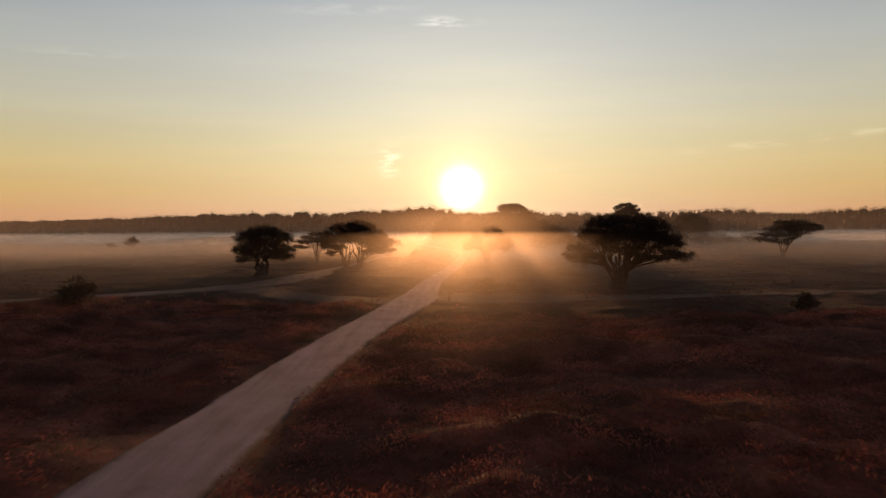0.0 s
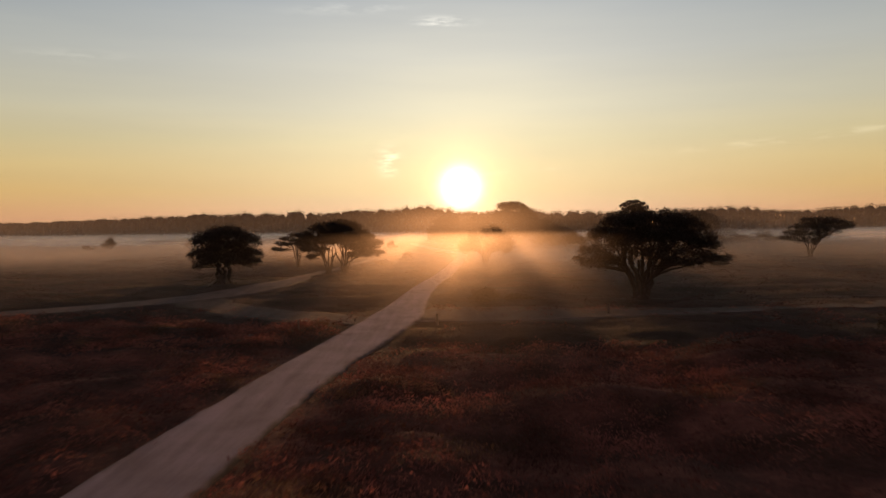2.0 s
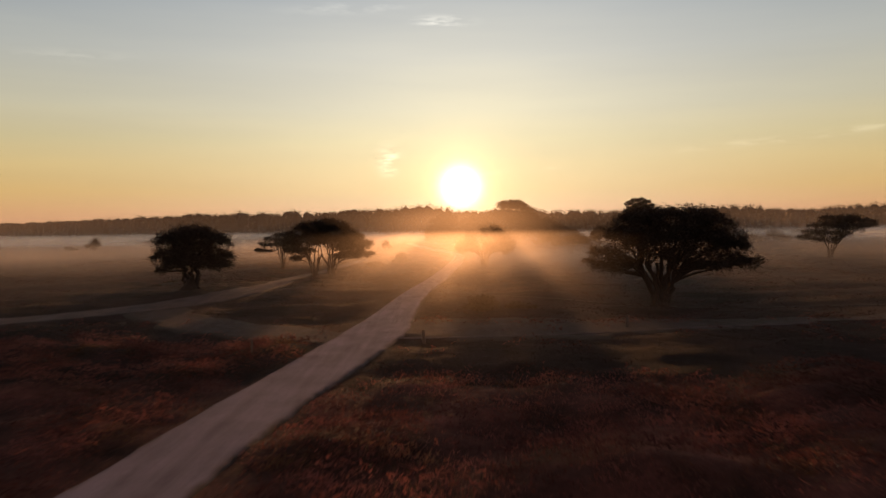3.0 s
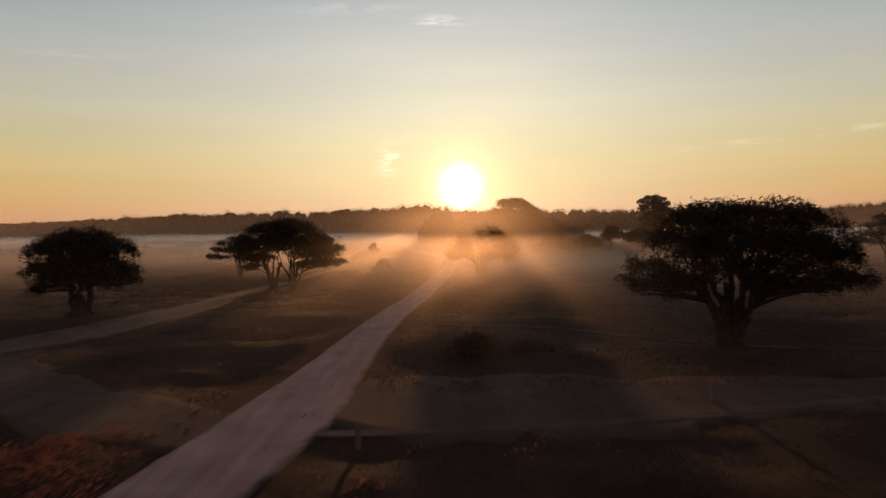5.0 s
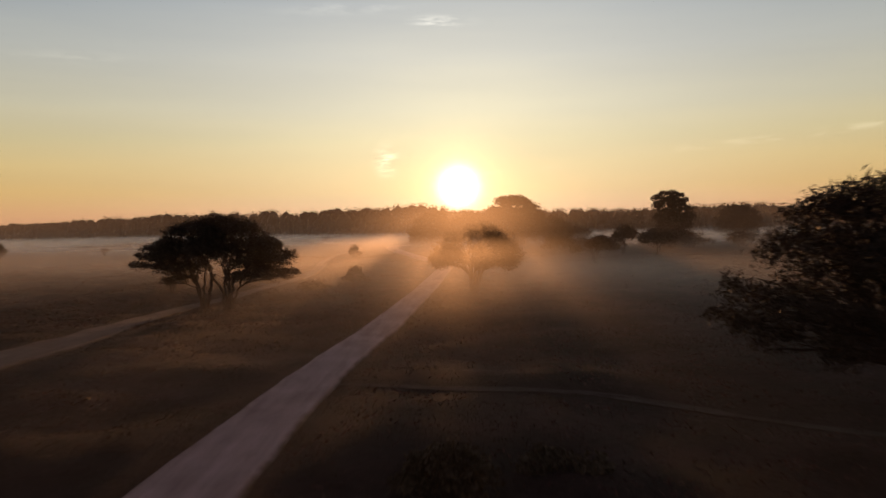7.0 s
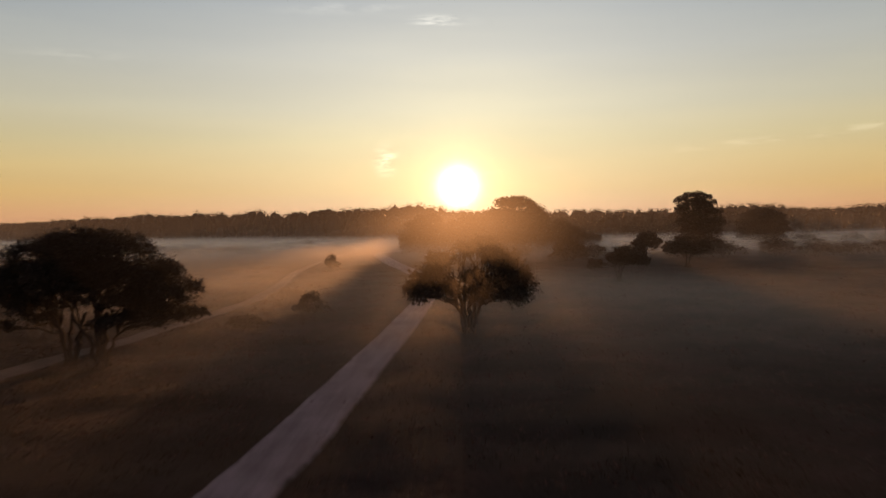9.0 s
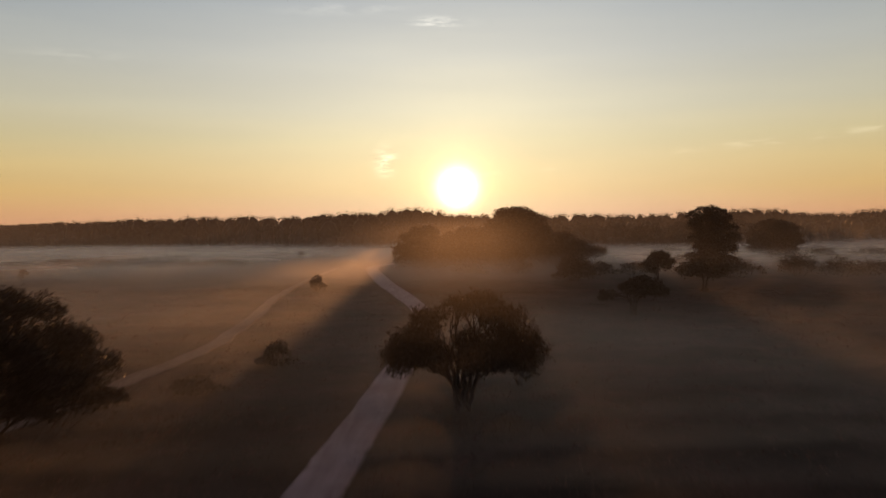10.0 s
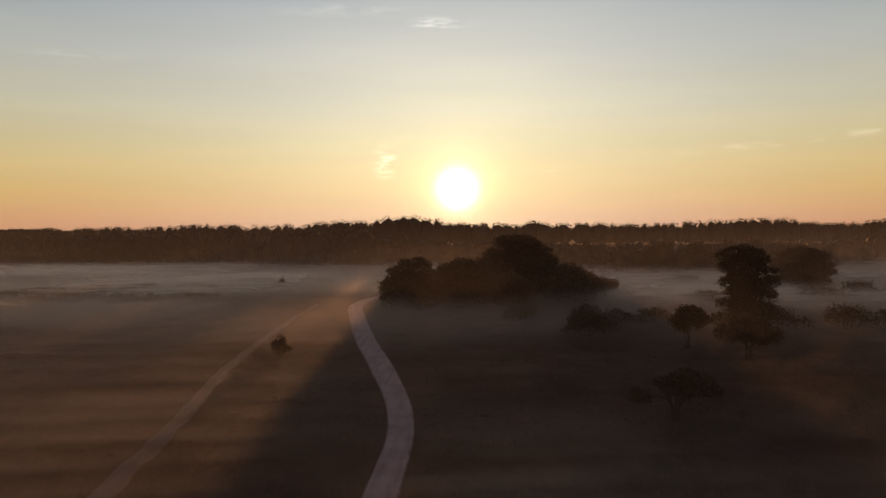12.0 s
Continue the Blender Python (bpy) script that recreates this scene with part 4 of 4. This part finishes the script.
STONE = bark_material("tower_brick", (0.16, 0.10, 0.08), (0.26, 0.17, 0.13))
SLATE = bark_material("spire_slate", (0.05, 0.05, 0.055), (0.10, 0.10, 0.11))
spire((-25.5, 747.0), 23.5)

# ---- posts ----


def post(label, at, h, r0, seed, band=None):
    base = new("marker_post")
    base.location = (at[0], at[1], height(*at))
    tagged(base, label, "post")
    bm = bmesh.new()
    bmesh.ops.create_cone(bm, cap_ends=True, segments=12, radius1=r0 * 1.05, radius2=r0, depth=h + 0.3, matrix=Matrix.Translation((0, 0, h / 2 - 0.15)))
    bmesh.ops.bevel(bm, geom=[e for e in bm.edges if min(v.co.z for v in e.verts) > h * 0.9], offset=0.02, segments=2, affect="EDGES")
    data = bpy.data.meshes.new("shaft")
    bm.to_mesh(data)
    bm.free()
    data.materials.append(WOOD)
    shaft = new("shaft", data)
    shaft.parent = base
    shaft.rotation_euler = (radians(random.Random(seed).uniform(-3, 3)), radians(random.Random(seed + 1).uniform(-3, 3)), 0)
    if band:
        v, f = tube([Vector((0, 0, h * 0.80)), Vector((0, 0, h * 0.80 + 0.10))], [r0 * 1.10, r0 * 1.10], 12)
        mesh_object("band", v, f, band, shaft, "dark band near the top")


PALE, pn = material("pale_painted_wood")
pc = pn.ramp(pn.noise(pn.add("ShaderNodeTexCoord").outputs["Object"], 9.0), [(0.35, (0.34, 0.32, 0.30, 1)), (0.65, (0.52, 0.50, 0.47, 1))])
finish(pn, pn.add("ShaderNodeBsdfPrincipled", {"Base Color": pc, "Roughness": 0.8}).outputs[0])
post("short weathered wooden post by the track", (12.1, 66.3), 0.75, 0.09, 1)
post("short weathered wooden post beside the path", (0.2, 61.0), 0.75, 0.08, 2, WOOD)
post("thin pale marker post with a dark band", (-7.7, 56.6), 0.75, 0.05, 3, WOOD)

# ---- heather and grass ----


def tufts(name, label, category, places, mat, blades, size, spread, seed, dome=0.0, stout=0.10):
    """Low plants over the ground, each a spray of narrow sprigs."""
    rng = np.random.default_rng(seed)
    at = np.repeat(np.array([p[:3] for p in places]), blades, axis=0)
    scale = np.repeat(np.array([p[3] for p in places]), blades)[:, None]
    n = len(at)
    lean = rng.normal(size=(n, 2)) * spread
    off = rng.normal(size=(n, 2)) * 0.30 * scale
    rise = dome * scale * np.exp(-np.sum(off ** 2, axis=1, keepdims=True) / (0.36 * scale) ** 2) * rng.uniform(0.5, 1.0, size=(n, 1))
    foot = at + np.hstack([off, rise - 0.05])
    length = size * rng.uniform(0.5, 1.25, size=(n, 1)) * scale
    tip = foot + np.hstack([lean * length, length])
    ang = rng.uniform(0, 2 * math.pi, size=n)
    wide = np.stack([np.cos(ang), np.sin(ang), rng.uniform(-0.4, 0.4, size=n)], axis=1) * (length * stout)
    blade = np.stack([foot - wide, foot + wide, tip], axis=1).reshape(-1, 3)
    return tagged(mesh_object(name, blade, np.arange(3 * n).reshape(-1, 3), mat), label, category, kind="stuff")


def scatter(count, x0, x1, y0, y1, seed, test, lo, hi):
    r = random.Random(seed)
    out = []
    while len(out) < count:
        x, y = r.uniform(x0, x1), r.uniform(y0, y1)
        if test(x, y, r):
            out.append((x, y, height(x, y), r.uniform(lo, hi)))
    return out


def heathery(x, y, r):
    if x > -4 and abs(y - 59.5 - 0.05 * x + 1.6 * noise.noise((x / 5, 3.0, 2.0))) < 8.5 and r.random() < 0.93:
        return False
    if 62 < y < 104 and -34 < x < -0.5 and noise.noise((x / 7, y / 4, 6.0)) < 0.22 and r.random() < 0.85:
        return False
    if off_path(x, y) < 0.7 + 0.5 * noise.noise((x / 2, y / 2, 1.0)):
        return False
    return noise.noise((x / 9, y / 9, 2.0)) + 0.6 * noise.noise((x / 3, y / 3, 5.0)) > r.uniform(-0.9, 0.25) + (0.7 if off_way(x, y) < 0 else 0.0) + 1.2 * max(0.0, 1 - abs(y - 56 + 3 * noise.noise((x / 5, 1.0, 2.0))) / 7) * min(1.0, max(0.0, x / 3))


def grassy(x, y, r):
    d = off_path(x, y)
    if d < 0.02 or (off_way(x, y) < 0 and r.random() < 0.6):
        return False
    return d < 1.3 * r.random() + 0.3 or noise.noise((x / 9, y / 9, 2.0)) < -0.12 or (49 < y < 66 and x > -4) or (62 < y < 128 and -34 < x < -0.5)


tufts("heather", "brown heather tussocks covering the open heath", "heather", scatter(11500, -34, 36, 10, 70, 1, heathery, 0.6, 1.9), HEATHER, 46, 0.053, 1.1, 1, 0.30, 0.37)
tufts("heather", "brown heather tussocks in misty open heath", "heather", scatter(13000, -60, 60, 62, 200, 2, heathery, 0.7, 1.8), HEATHER_SHADED, 19, 0.060, 1.2, 2, 0.28, 0.40)
tufts("grass", "dry grass along the path edges", "grass", scatter(10500, -34, 26, 8, 100, 3, grassy, 0.5, 1.0), GRASS, 22, 0.13, 0.6, 3)
tufts("grass", "dry grass along the misty path edges", "grass", scatter(5000, -30, 26, 95, 215, 4, grassy, 0.7, 1.3), GRASS, 10, 0.18, 0.6, 4)

# ---- ground mist ----


def ground_mist():
    """Low drifting sheets of mist, one behind another, hanging over the damp heath."""
    verts, faces = [], []
    y, k = 58.0, 0
    while y < 395:
        half = 40 + y * 0.75
        cols = int(half / 4) * 2
        start = len(verts)
        for i in range(cols + 1):
            x = -half + 2 * half * i / cols
            sway = 5.0 * noise.noise((x / 45, y / 60, 2.2)) + 2.0 * noise.noise((x / 12, k * 3.1, 7.7))
            for j, z in enumerate((-0.4, 0.5, 1.2, 2.0, 3.6)):
                bulge = 0.9 * noise.noise((x / 7, z, k * 1.7)) + 0.5 * z
                verts.append((x, y + sway - bulge, z))
        for i in range(cols):
            for j in range(4):
                a = start + i * 5 + j
                faces.append((a, a + 1, a + 6, a + 5))
        y += 5.2 if y < 170 else 8.4
        k += 1
    return tagged(mesh_object("ground_mist", verts, faces, MIST, smooth=True), "low pale mist drifting over the heath", "mist", kind="stuff")


ground_mist()


def morning_haze():
    """Faint sheets of haze hanging over the heath and before the woods."""
    verts, faces = [], []
    # the near sheets are added to veil the foreground in sun glare
    near, middle, far = range(8, 104, 12), (112, 119, 140, 162, 185, 208, 232, 256, 278), (300, 322, 345, 367, 450, 540, 640)
    for k, y in enumerate([*near, *middle, *far]):
        half, start = 60 + y * 0.85, len(verts)
        for i in range(41):
            x = -half + 2 * half * i / 40
            for z in (-0.5, 1.4, 3.2, 4.6, 5.7) if y < 104 else (-0.5, 5, 11, 18, 26):
                verts.append((x, y + min(6, y / 50) * noise.noise((x / 60, k * 2.1, z / 9)) + (abs(x) / half) ** 2 * 20 * (x < 0 and y > 104), z))
        for i in range(40):
            for j in range(4):
                a = start + i * 5 + j
                faces.append((a, a + 5, a + 6, a + 1))
    return tagged(mesh_object("morning_haze", verts, faces, HAZE, smooth=True), "faint morning haze, with added sun-glare sheets over the near heath", "haze", kind="stuff")


morning_haze()
